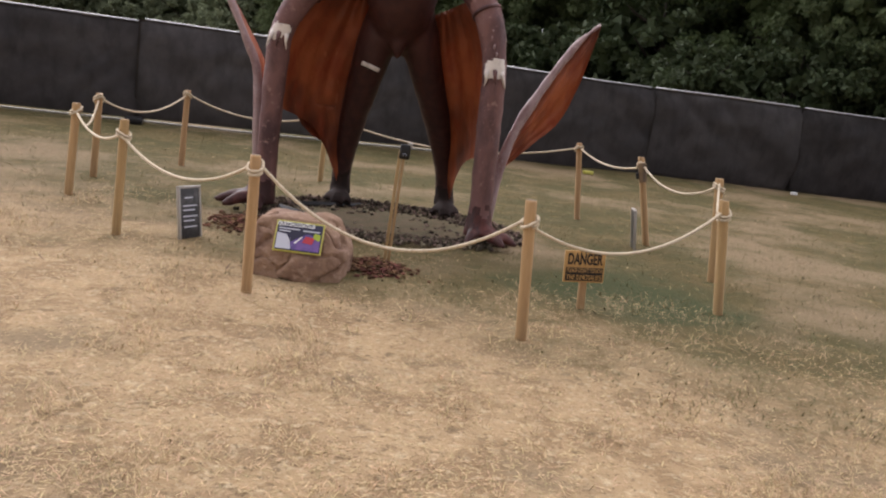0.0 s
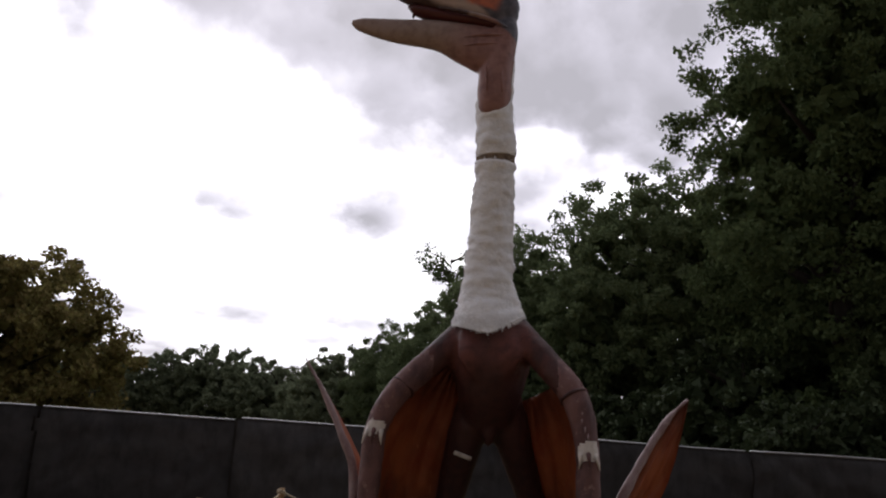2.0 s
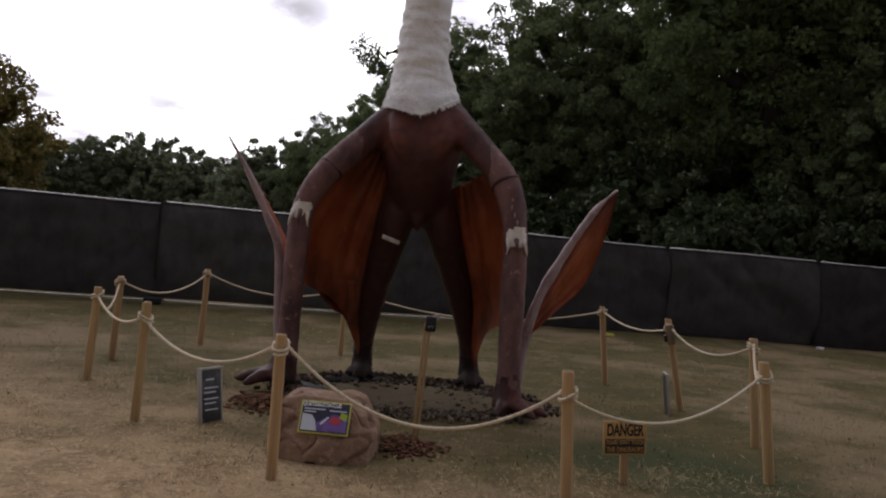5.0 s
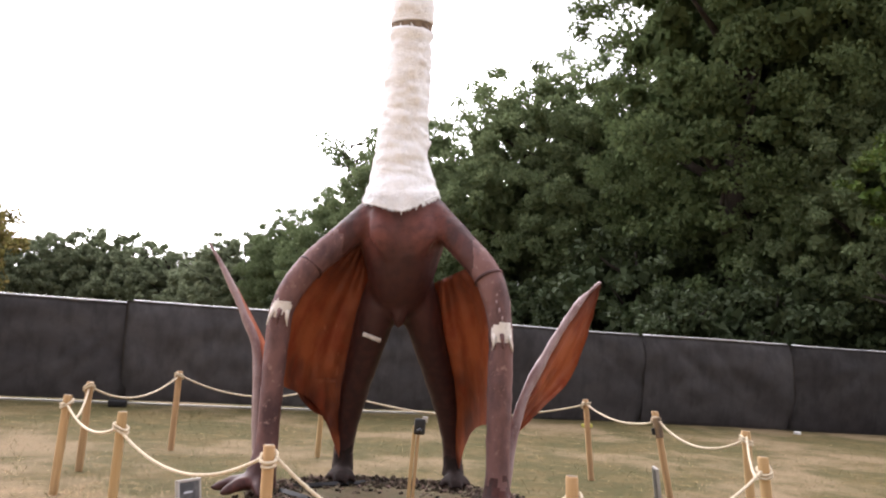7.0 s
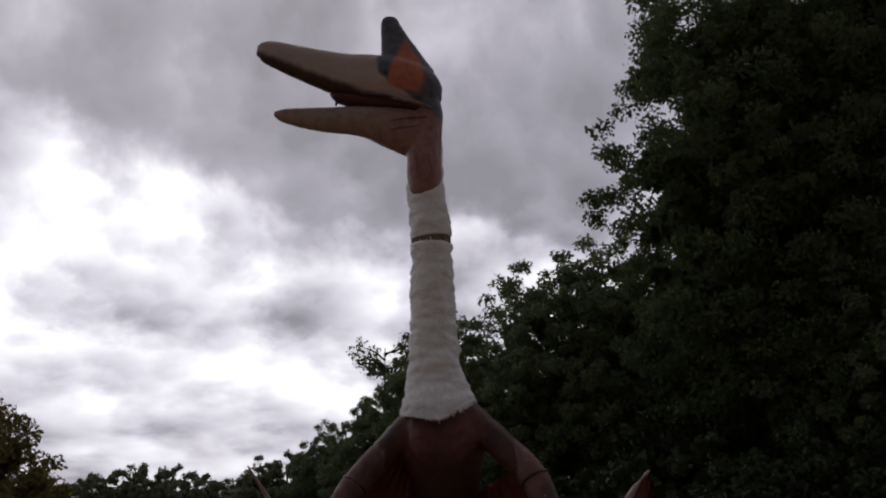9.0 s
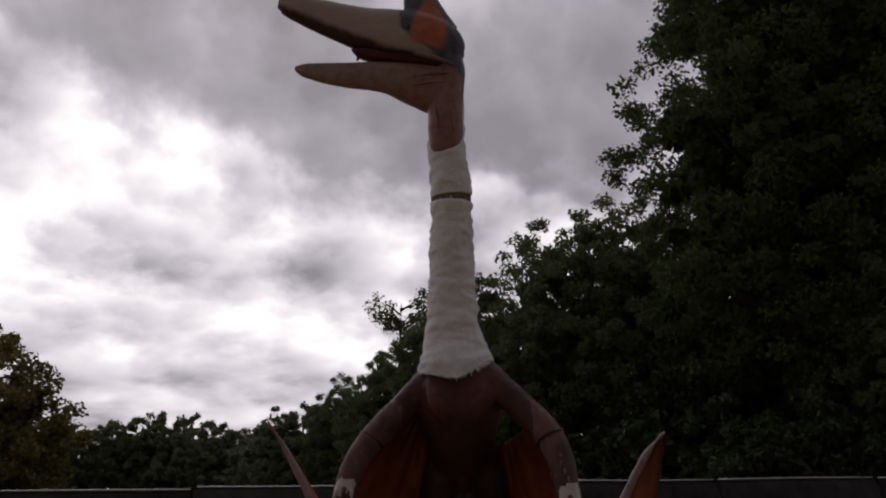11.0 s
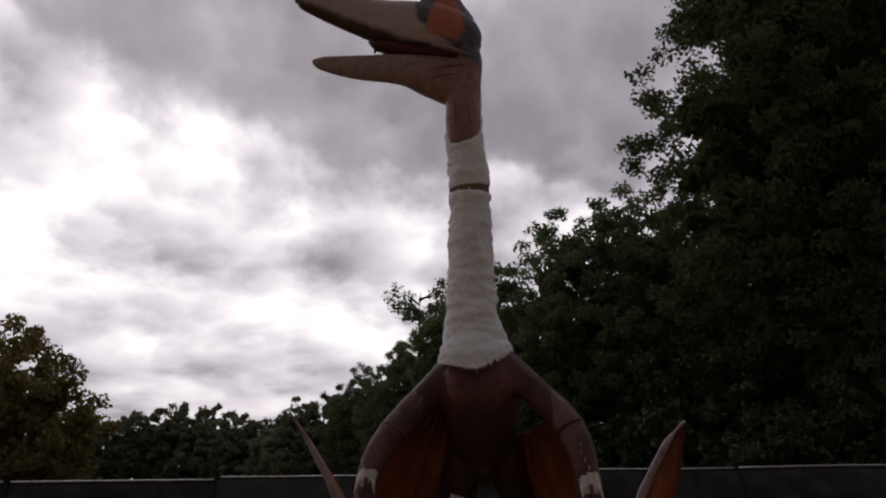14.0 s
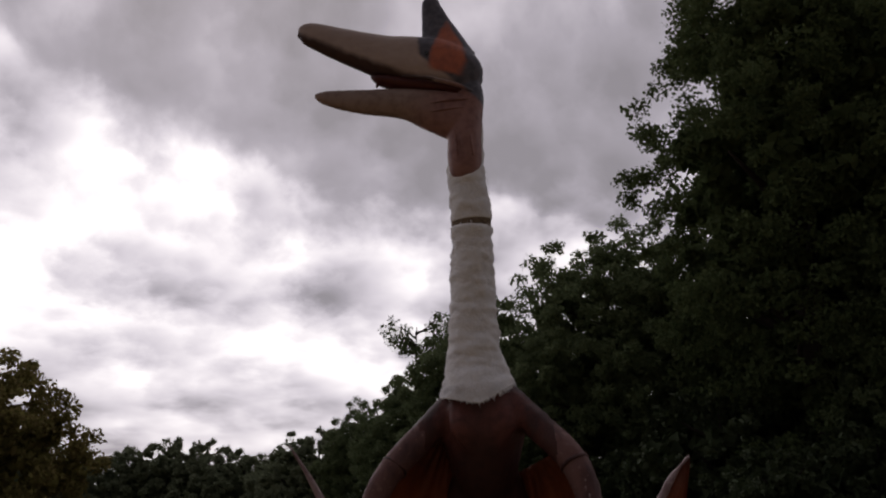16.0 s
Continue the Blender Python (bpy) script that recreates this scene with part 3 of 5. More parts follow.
def build_ground():
    bm = bmesh.new()
    xs = [-2500, -600, -160, -60, -30, -18, *[round(-12 + 0.25 * i, 2) for i in range(105)], 18, 30, 60, 160, 600, 2500]
    ys = [-2500, -600, -120, -40, -15, -6, *[round(-2 + 0.25 * i, 2) for i in range(97)], 26, 34, 50, 90, 200, 700, 2500]
    grid = [[bm.verts.new((x, y, height(x, y) if -12 <= x <= 14 and -2 <= y <= 22 else 0)) for x in xs] for y in ys]
    for r, q in zip(grid, grid[1:]):
        for k in range(len(xs) - 1):
            bm.faces.new((r[k], r[k + 1], q[k + 1], q[k]))
    tagged(part("ground", bm, M_GROUND), "dry mown grass field, straw-coloured in front and greener beyond", "field", kind="structure")


build_ground()


def blades(name, label, mat, count, area, length, width, lie, keep=None):
    """Loose or standing blades of grass in one mesh. lie: 0 upright, 1 flat."""
    vs, fs = [], []
    x0, x1, y0, y1 = area
    made = 0
    while made < count:
        x = rnd.uniform(x0, x1)
        y = y0 + (y1 - y0) * rnd.random() ** 1.5
        if keep and not keep(x, y):
            continue
        made += 1
        a, ln, wd = rnd.uniform(0, 6.283), length * rnd.uniform(0.4, 1.3), width * rnd.uniform(0.6, 1.4)
        d = Vector((math.cos(a), math.sin(a), 0))
        s = Vector((-d.y, d.x, 0)) * wd
        rise = rnd.uniform(0.0, 1.0) * (1 - lie) + 0.12 * rnd.random()
        p = Vector((x, y, height(x, y) - 0.002 + (0.012 * rnd.random() if lie > 0.5 else 0)))
        mid = p + d * ln * 0.5 + Vector((0, 0, ln * rise * 0.7))
        tip = p + d * ln * (1.0 - 0.3 * rise) + Vector((0, 0, ln * rise))
        b = len(vs)
        vs += [p - s, p + s, mid + s * 0.8, mid - s * 0.8, tip]
        fs += [(b, b + 1, b + 2, b + 3), (b + 3, b + 2, b + 4)]
    return tagged(mesh_from(name, vs, fs, mat), label, "grass", kind="stuff")


def straw_here(x, y):
    # the straw lies in drifts
    if noise.noise(Vector((x * 1.7, y * 1.7, 5))) + 0.5 * noise.noise(Vector((x * 4.5, y * 4.5, 3))) < rnd.uniform(-0.7, 0.25):
        return False
    return abs(x + 0.3) < 0.9 + y * 0.62 and y + 0.58 * min(x, 1.7) + 5 * (0.5 * noise.noise(Vector((x * 0.55, y * 0.55, 2)))) < 6.4 + rnd.gauss(0, 0.8)


def tuft_here(x, y):
    return noise.noise(Vector((x * 2.1, y * 2.1, 9))) + 0.6 * noise.noise(Vector((x * 6.5, y * 6.5, 1))) > 0.22 and straw_here(x, y)


def turf_here(x, y):
    return abs(x) < 1.5 + y * 0.65 and y + 0.58 * min(x, 1.7) + 2.5 * noise.noise(Vector((x * 0.55, y * 0.55, 2))) > 6.0 + rnd.gauss(0, 0.5)


blades("dry_straw", "loose flattened dry straw lying over the field", M_STRAW, 80000, (-6, 6, 1.6, 9.5), 0.048, 0.0016, 0.88, straw_here)
blades("trodden_straw", "loose trodden straw round the viewing spot", M_STRAW, 9000, (-6, 6, -5, 2.2), 0.06, 0.0016, 0.85)
blades("straw_tufts", "short dead tufts standing in the dry field", M_STRAW, 20000, (-6, 6, 1.6, 12), 0.06, 0.0015, 0.15, tuft_here)
blades("grass", "short dull green grass", M_GRASS, 42000, (-8, 11, 4.4, 17), 0.05, 0.0026, 0.35, turf_here)
blades("dead_stalks", "bleached stalks mixed into the grass", M_STRAW, 9000, (-8, 11, 5.5, 17), 0.045, 0.002, 0.5, turf_here)
blades("twigs", "small dark dead twigs on the straw", M_TWIG, 60, (-3.5, 3.5, 2.2, 9), 0.15, 0.004, 0.95)


# ---------------------------------------------------------------- perimeter fence
def build_panel(seed, hem):
    p = thing("fence_panel", "tall steel fence panel covered with black debris netting", "fence panel", group="perimeter fence panels")
    wide, tall = 3.42, 1.86
    bm = bmesh.new()
    nx, nz_ = 60, 28
    cols = []
    for i in range(nx + 1):
        col = []
        for k in range(nz_ + 1):
            x, z = (wide + 0.15) * (i / nx - 0.5), tall * k / nz_
            slack = 1 - (abs(z / tall - 0.5) * 2) ** 4
            u = abs(i / nx - 0.5) * 2
            fold = -abs(noise.noise(Vector((x * 0.9 + z * 0.8, z * 0.5, seed)))) * 0.14 - abs(noise.noise(Vector((x * 2.2 - z * 1.9, z * 1.2, seed + 5)))) * 0.07
            swag = -0.03 + 0.03 * math.sin((z * 2.2 + u * u * 1.5) * 5 + seed) * (1 - u) * (z / tall)
            dip = 0.035 * math.sin(u * math.pi) * (z / tall) ** 6 * abs(noise.noise(Vector((x * 1.7, seed, 0))))
            col.append(bm.verts.new((x, -0.035 + slack * (fold + swag) - 0.03 * slack, hem + z * (1.865 - hem) / tall - dip)))
        cols.append(col)
    for a, b in zip(cols, cols[1:]):
        for k in range(nz_):
            bm.faces.new((a[k], b[k], b[k + 1], a[k + 1]))
    bmesh.ops.solidify(bm, geom=bm.faces[:], thickness=0.004)
    part("netting", bm, M_FABRIC, p, "black woven debris netting with loose folds")
    for name, z in (("top_rail", tall + 0.012), ("bottom_rail", 0.035)):
        bm = bmesh.new()
        bend = 0.012 * math.sin(seed * 3.1)
        loft(bm, [(-wide / 2 + 0.03, 0, z, 0.02, 0.02), (0, 0, z + bend, 0.02, 0.02), (wide / 2 - 0.03, 0, z, 0.02, 0.02)], seg=8, n=3, ref=(0, 0, 1))
        part(name, bm, M_STEEL if name == "top_rail" else M_ALU, p, "galvanised tube" if name == "top_rail" else "dull metal tube")
    for sx in (-1, 1):
        bm = bmesh.new()
        loft(bm, [(sx * (wide / 2 - 0.03), 0.03, 0.0, 0.02, 0.02), (sx * (wide / 2 - 0.03), 0.03, 1.82, 0.02, 0.02)], seg=8, n=2)
        part("upright", bm, M_STEEL, p)
    bm = bmesh.new()
    box(bm, (0.22, 0.62, 0.13), (wide / 2 + 0.03, 0.36, 0.065), bevel=0.02)
    part("foot_block", bm, M_CONCRETE, p, "concrete fence foot")
    return p


JOINTS = [(-18.4, 13.1), (-15.0, 13.75), (-11.6, 14.55), (-8.25, 15.45), (-4.92, 16.35), (-1.58, 17.2), (1.75, 18.1), (5.1, 18.95), (8.62, 19.25), (12.05, 19.5), (15.5, 19.6), (18.9, 19.7)]
PANELS = [build_panel(1.3, 0.085), build_panel(4.1, 0.085), build_panel(7.7, 0.01), build_panel(2.6, 0.01)]
USED = set()
for i, (a, b) in enumerate(zip(JOINTS, JOINTS[1:])):
    mid, ang = ((a[0] + b[0]) / 2, (a[1] + b[1]) / 2), math.degrees(math.atan2(b[1] - a[1], b[0] - a[0]))
    m = pose(mid[0], mid[1], -0.01, 0, 0.35 * math.sin(i * 2.3), ang)
    m = m @ Matrix.Translation((0, 0.014 * (i % 2), 0))
    k = i % 2 if i < 6 else 2 + i % 2
    p = copy_thing(PANELS[k], m) if k in USED else PANELS[k]
    USED.add(k)
    p.matrix_basis = m @ Matrix.Diagonal((1, 1, 0.955 if i < 4 else 0.975 if i < 5 else 1.0, 1))


# ---------------------------------------------------------------- trees
def leaf_cloud(name, mat, parent, clumps, per, size, seed, clump_r):
    """A crown of many small folded leaves. clumps: centres and sizes."""
    rs = np.random.RandomState(seed)
    c = np.repeat(np.array([q[:3] for q in clumps]), per, axis=0)
    r = np.repeat(np.array([q[3] for q in clumps]), per)[:, None]
    n = len(c)
    d = rs.normal(size=(n, 3))
    d /= np.linalg.norm(d, axis=1)[:, None]
    p = c + d * r * (rs.rand(n, 1) ** 0.55) * np.array([1, 1, 0.72])
    ax = rs.normal(size=(n, 3)) + d * 0.6 - np.array([0, 0, 0.35])
    ax /= np.linalg.norm(ax, axis=1)[:, None]
    sd = np.cross(ax, rs.normal(size=(n, 3)))
    sd /= np.linalg.norm(sd, axis=1)[:, None]
    nm = np.cross(ax, sd)
    ln = size * (0.6 + 0.9 * rs.rand(n, 1))
    inner = np.repeat(np.array([q[4] for q in clumps]), per)[:, None]
    ln = ln * np.where(inner < 0.72, 2.6, 1.0)
    quad = np.stack([p - ax * ln * 0.5, p + sd * ln * 0.33 + nm * ln * 0.1, p + ax * ln * 0.5, p - sd * ln * 0.33 + nm * ln * 0.1], axis=1)
    vs = quad.reshape(-1, 3)
    me = bpy.data.meshes.new(name)
    me.vertices.add(len(vs))
    me.vertices.foreach_set("co", vs.ravel())
    i = np.arange(n) * 4
    tris = np.stack([i, i + 1, i + 2, i, i + 2, i + 3], axis=1).reshape(-1)
    me.loops.add(len(tris))
    me.loops.foreach_set("vertex_index", tris)
    me.polygons.add(n * 2)
    me.polygons.foreach_set("loop_start", np.arange(n * 2) * 3)
    me.update(calc_edges=True)
    me.materials.append(mat)
    ob = new(name, me)
    ob.parent = parent
    return ob


def build_tree(label, mat, tall, spread, clear, seed, clumps=230, per=60, size=0.22, gaps=0.0, category="tree", group="", reach_by=1.0, open_crown=False, lobe_most=1.17):
    """A broadleaved tree: trunk and limbs, and a crown from clear up to tall, spread wide (half)."""
    t = thing("tree", label, category, group=group)
    r = random.Random(seed)
    bm = bmesh.new()
    tr = (tall * 0.024 + 0.06) * (0.45 if open_crown else 1)
    loft(bm, [(0, 0, -0.1, tr * 1.5, tr * 1.5), (0.05, 0, tall * 0.08, tr, tr), (0.1 * r.uniform(-1, 1), 0.2 * r.uniform(-1, 1), tall * 0.45, tr * 0.7, tr * 0.7), (0.3 * r.uniform(-1, 1), 0, tall * 0.86, tr * 0.15, tr * 0.15)], seg=9, n=3)
    tips = []
    for k in range(14):
        z0 = tall * (r.uniform(0.68, 0.84) if open_crown else r.uniform(0.18, 0.7))
        an = k * 2.4 + r.uniform(-0.5, 0.5)
        reach = reach_by * spread * r.uniform(0.55, 0.92) * (1 - 0.35 * max(0, z0 / tall - 0.4))
        d = Vector((math.cos(an), math.sin(an), 0))
        e = d * reach + Vector((0, 0, min(tall * 0.95, z0 + reach * r.uniform(0.25, 0.8))))
        mid = d * reach * 0.5 + Vector((r.uniform(-0.3, 0.3), r.uniform(-0.3, 0.3), z0 + (e.z - z0) * 0.6))
        loft(bm, [(0, 0, z0, tr * 0.42, tr * 0.42), (*mid, tr * 0.25, tr * 0.25), (*e, tr * 0.06, tr * 0.06)], seg=6, n=3)
        tips.append(e)
    part("trunk", bm, M_BARK, t, "dark trunk and limbs")
    cl = []
    if open_crown:
        for e in tips:
            for k in range(3):
                q = e * r.uniform(0.8, 1.0) if k else e
                cl.append((q.x + r.uniform(-0.3, 0.3), q.y + r.uniform(-0.3, 0.3), e.z + r.uniform(-0.35, 0.25), r.uniform(0.3, 0.58), 1.0))
    while len(cl) < clumps and not open_crown:
        u = Vector((r.gauss(0, 1), r.gauss(0, 1), r.gauss(0, 1))).normalized()
        f = r.random() ** (0.22 if r.random() < 0.8 else 0.6)
        z01 = 0.5 + 0.5 * u.z * f
        lobes = 1 + 0.22 * noise.noise(u * 2.1 + Vector((seed, 0, 0))) + 0.15 * noise.noise(u * 4.7 + Vector((0, seed, 0)))
        wide = spread * min(lobes, lobe_most) * (1.0 if z01 < 0.45 else 1.0 - 0.25 * (z01 - 0.45))
        p = Vector((u.x * f * wide, u.y * f * wide, clear + (tall - clear) * (0.5 + 0.5 * u.z * f * min(lobes, 1.12))))
        if gaps and noise.noise(p * 0.75 + Vector((seed, seed, 0))) < gaps - 0.35:
            continue
        cl.append((*p, r.uniform(0.045, 0.10) * spread + 0.13, f))
    leaf_cloud("crown", mat, t, cl, per, size, seed, 0.7)
    return t


OAK = build_tree("tall broad oak with a dense dark green crown", M_LEAFDARK, 24.0, 6.7, 2.2, 3, clumps=820, per=125, size=0.165, reach_by=0.76, lobe_most=0.9, group="oaks behind the fence")
OAK2 = build_tree("broad oak with a full dull green crown", M_LEAF, 13.9, 5.1, 1.6, 5, clumps=640, per=110, size=0.16, reach_by=0.85, group="oaks behind the fence")
BRONZE = build_tree("rounded chestnut tree with bronzing leaves", M_LEAFAUT, 7.35, 4.3, 0.3, 8, clumps=430, per=115, size=0.14, gaps=0.1, reach_by=0.85)
SPARSE = build_tree("thin tree with an open sparse crown", M_LEAFDARK, 11.4, 2.1, 7.2, 12, clumps=34, per=48, size=0.13, open_crown=True)
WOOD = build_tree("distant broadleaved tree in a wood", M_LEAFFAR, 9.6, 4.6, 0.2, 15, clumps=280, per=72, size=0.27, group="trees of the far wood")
SHRUB = build_tree("dense dark understorey bush", M_LEAFBUSH, 4.6, 2.9, 0.0, 21, clumps=130, per=85, size=0.185, reach_by=0.55, category="bush", group="bushes behind the fence")
LIME = build_tree("young tree with fresh green leaves", M_LEAFLIME, 8.6, 2.0, 4.2, 25, clumps=60, per=90, size=0.15)
OAK.matrix_basis = pose(11.9, 30.0, 0, 0, 0, 20)
for x, y, s, rz in ((20.5, 27.5, 0.95, 140), (16.5, 37, 1.02, 250), (18.2, 31.5, 1.12, 200)):
    copy_thing(OAK, pose(x, y, 0, 0, 0, rz)).scale = (s, s, s)
OAK2.matrix_basis = pose(6.3, 38.5, 0, 0, 0, 0)
OAK2.scale = (0.99, 0.99, 1.0)
for x, y, s, rz in ((1.2, 43, 0.86, 100), (9.4, 37, 0.97, 200), (-2.8, 50, 0.69, 300), (14.5, 26.5, 0.72, 40), (18.5, 41, 0.95, 80), (-6.0, 55, 0.6, 170), (3.6, 40, 0.62, 30)):
    copy_thing(OAK2, pose(x, y, 0, 0, 0, rz)).scale = (s, s, s)
BRONZE.matrix_basis = pose(-16.2, 28.2, -0.2, 0, 0, 0)
SPARSE.matrix_basis = pose(-2.5, 46.5, 0, 0, 0, 60)
SPARSE.scale = (1.05, 1.05, 1.17)
LIME.matrix_basis = pose(13.9, 22.6, 0, 0, 0, 0)
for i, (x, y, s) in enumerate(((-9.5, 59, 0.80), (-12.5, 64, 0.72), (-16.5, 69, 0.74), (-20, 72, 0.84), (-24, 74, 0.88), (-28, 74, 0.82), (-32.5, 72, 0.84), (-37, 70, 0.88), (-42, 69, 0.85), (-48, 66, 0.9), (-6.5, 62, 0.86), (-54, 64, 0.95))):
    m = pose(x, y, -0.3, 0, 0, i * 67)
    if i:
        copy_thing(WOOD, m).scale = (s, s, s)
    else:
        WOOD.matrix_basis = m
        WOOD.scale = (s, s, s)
for i, (x, y, s) in enumerate(((8.5, 25.5, 0.8), (11.5, 26, 0.95), (15.5, 25, 1.0), (19, 24, 1.0), (17, 30, 1.3), (14.6, 33, 1.3), (5.4, 33, 0.9), (2.0, 35.5, 0.9), (-0.8, 40, 0.9), (-4, 45, 0.85), (-12.6, 30, 0.42), (-19.5, 26, 0.6), (8.6, 31, 1.3), (12, 33, 1.3))):
    m = pose(x, y, -0.2, 0, 0, i * 50)
    if i:
        copy_thing(SHRUB, m).scale = (s, s, s)
    else:
        SHRUB.matrix_basis = m
        SHRUB.scale = (s, s, s)


# ---------------------------------------------------------------- the winged reptile statue
def fused(parts, voxel):
    """Several overlapping lofts melted into one skin."""
    bm = bmesh.new()
    for st, kw in parts:
        loft(bm, st, **kw)
    bmesh.ops.recalc_face_normals(bm, faces=bm.faces[:])
    me = bpy.data.meshes.new("tmp")
    bm.to_mesh(me)
    bm.free()
    tmp = new("tmp", me)
    mod = tmp.modifiers.new("fuse", "REMESH")
    mod.mode, mod.voxel_size = "VOXEL", voxel
    sm = tmp.modifiers.new("soft", "SMOOTH")
    sm.factor, sm.iterations = 0.5, 6
    bpy.context.view_layer.update()
    out = bpy.data.meshes.new_from_object(tmp.evaluated_get(bpy.context.evaluated_depsgraph_get()))
    bpy.data.objects.remove(tmp)
    return out


def toes(x, y, z, spots, r):
    return [([(x, y, z, r * 1.2, r * 1.2), ((x * 0.4 + tx * 0.6), (y * 0.4 + ty * 0.6), z * 0.6 + 0.02, r, r), (tx, ty, 0.03, r * 0.45, r * 0.45)], dict(seg=8, n=3, ref=(0, 0, 1))) for tx, ty in spots]


def build_statue():
    body = [
        # chest down to the belly
        ([(-0.49, 8.95, 3.08, 0.26, 0.27), (-0.48, 8.95, 2.88, 0.35, 0.33), (-0.455, 8.97, 2.70, 0.40, 0.37), (-0.44, 9.02, 2.48, 0.42, 0.41), (-0.43, 9.12, 2.2, 0.345, 0.39), (-0.42, 9.26, 1.95, 0.285, 0.31), (-0.415, 9.34, 1.76, 0.17, 0.2), (-0.41, 9.36, 1.66, 0.07, 0.1)], dict(seg=24)),
        # hind legs
        ([(-0.56, 9.25, 2.12, 0.16, 0.2), (-0.61, 9.3, 1.85, 0.2, 0.23), (-0.69, 9.42, 1.50, 0.185, 0.21), (-0.80, 9.64, 0.95, 0.145, 0.16), (-0.865, 9.82, 0.42, 0.105, 0.115), (-0.87, 9.86, 0.1, 0.12, 0.14)], dict(seg=16)),
        ([(-0.27, 9.25, 2.12, 0.16, 0.2), (-0.205, 9.3, 1.87, 0.2, 0.23), (-0.10, 9.42, 1.54, 0.178, 0.2), (0.11, 9.64, 0.98, 0.14, 0.15), (0.25, 9.82, 0.44, 0.095, 0.11), (0.3, 9.86, 0.1, 0.12, 0.14)], dict(seg=16)),
        # arms, from the shoulder over the wrist to the ground
        ([(-0.66, 8.96, 2.78, 0.16, 0.2), (-0.99, 8.86, 2.44, 0.14, 0.15), (-1.31, 8.8, 2.11, 0.13, 0.13), (-1.51, 8.78, 1.75, 0.115, 0.12), (-1.545, 8.8, 1.36, 0.115, 0.12), (-1.555, 8.81, 0.94, 0.108, 0.11), (-1.56, 8.83, 0.45, 0.11, 0.115), (-1.6, 8.84, 0.06, 0.16, 0.17)], dict(seg=16)),
        ([(-0.24, 8.93, 2.80, 0.16, 0.2), (0.11, 8.66, 2.44, 0.138, 0.15), (0.37, 8.46, 2.11, 0.135, 0.135), (0.485, 8.4, 1.68, 0.115, 0.12), (0.515, 8.4, 1.11, 0.118, 0.12), (0.535, 8.42, 0.61, 0.112, 0.115), (0.55, 8.43, 0.3, 0.115, 0.12), (0.55, 8.42, 0.05, 0.15, 0.16)], dict(seg=16)),
        ([(-0.415, 9.06, 1.86, 0.05, 0.05), (-0.415, 9.06, 1.74, 0.075, 0.065), (-0.415, 9.12, 1.62, 0.03, 0.03)], dict(seg=12)),
        # pectoral swellings
        ([(-0.72, 8.72, 2.72, 0.05, 0.05), (-0.62, 8.66, 2.5, 0.15, 0.08), (-0.55, 8.72, 2.25, 0.06, 0.05)], dict(seg=12)),
        ([(-0.2, 8.72, 2.74, 0.05, 0.05), (-0.27, 8.66, 2.52, 0.15, 0.08), (-0.34, 8.72, 2.27, 0.06, 0.05)], dict(seg=12)),
    ]
    body += toes(-0.87, 9.8, 0.12, [(-1.03, 9.55), (-0.93, 9.48), (-0.82, 9.48), (-0.72, 9.56)], 0.05)
    body += toes(0.3, 9.8, 0.12, [(0.14, 9.56), (0.24, 9.48), (0.35, 9.48), (0.46, 9.56)], 0.05)
    body += toes(-1.62, 8.8, 0.12, [(-2.02, 8.74), (-1.9, 8.52), (-1.55, 8.5)], 0.065)
    body += toes(0.56, 8.4, 0.11, [(0.92, 8.25), (0.78, 8.1), (0.42, 8.12)], 0.06)
    skin = fused(body, 0.026)
    bm = bmesh.new()
    bm.from_mesh(skin)
    bpy.data.meshes.remove(skin)
    mats = [M_HIDE, M_ARM, M_WING, M_FUR, M_BEAK, M_FACE, M_ORANGE, M_THROAT, M_MOUTH, M_PALE, M_SEAM, M_EYE, M_CLAW, M_SPAR]
    HIDE, ARM, WING, FUR, BEAK, FACE, ORANGE, THROAT, MOUTH, PALE, SEAM, EYE, CLAW, SPAR = range(14)
    lw, rw = Vector((-1.53, 8.66, 1.70)), Vector((0.49, 8.28, 1.62))
    for v in bm.verts:
        v.co += v.normal * (0.007 * noise.noise(v.co * 7) + 0.004 * noise.noise(v.co * 19))
    for f in bm.faces:
        c = f.calc_center_median()
        jag = 0.05 * noise.noise(c * 11)
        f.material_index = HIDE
        if c.z < 0.32 + jag * 2 and c.y > 9.3:
            f.material_index = CLAW
        if (c.x < -1.0 or c.x > 0.2) and 0.3 + jag * 3 < c.z < 2.45 + jag * 3 and c.y < 9.15:
            f.material_index = ARM
        for w in (lw, rw):
            d = c - w
            if d.y < 0.05 and (d.x / 0.115) ** 2 + ((d.z - 0.015) / 0.085) ** 2 < 1 + jag * 22 and abs(d.y) < 0.22:
                f.material_index = PALE
    # wrinkled sleeves where the forearm is joined on
    for st in ([(-1.285, 8.81, 2.135, 0.135, 0.135), (-1.30, 8.80, 2.115, 0.1365, 0.1365)], [(0.354, 8.47, 2.14, 0.141, 0.141), (0.366, 8.46, 2.115, 0.1425, 0.1425)]):
        loft(bm, st, seg=20, n=2, mat=HIDE)
    # finger claws at the wrists
    for w, sx in ((lw, -1), (rw, 1)):
        for k in (-1, 0, 1):
            x, y = w.x + k * 0.06, w.y + 0.02 + abs(k) * 0.03
            curl = 0.035 * (k + 0.5 * sx)
            loft(bm, [(x, y + 0.05, w.z + 0.03, 0.03, 0.028), (x + k * 0.01, y - 0.03, w.z - 0.03, 0.021, 0.02), (x + curl * 0.6, y - 0.035, w.z - 0.09, 0.013, 0.013), (x + curl, y - 0.005, w.z - 0.15, 0.003, 0.003)], seg=8, n=4, mat=ARM if k == 0 else PALE)
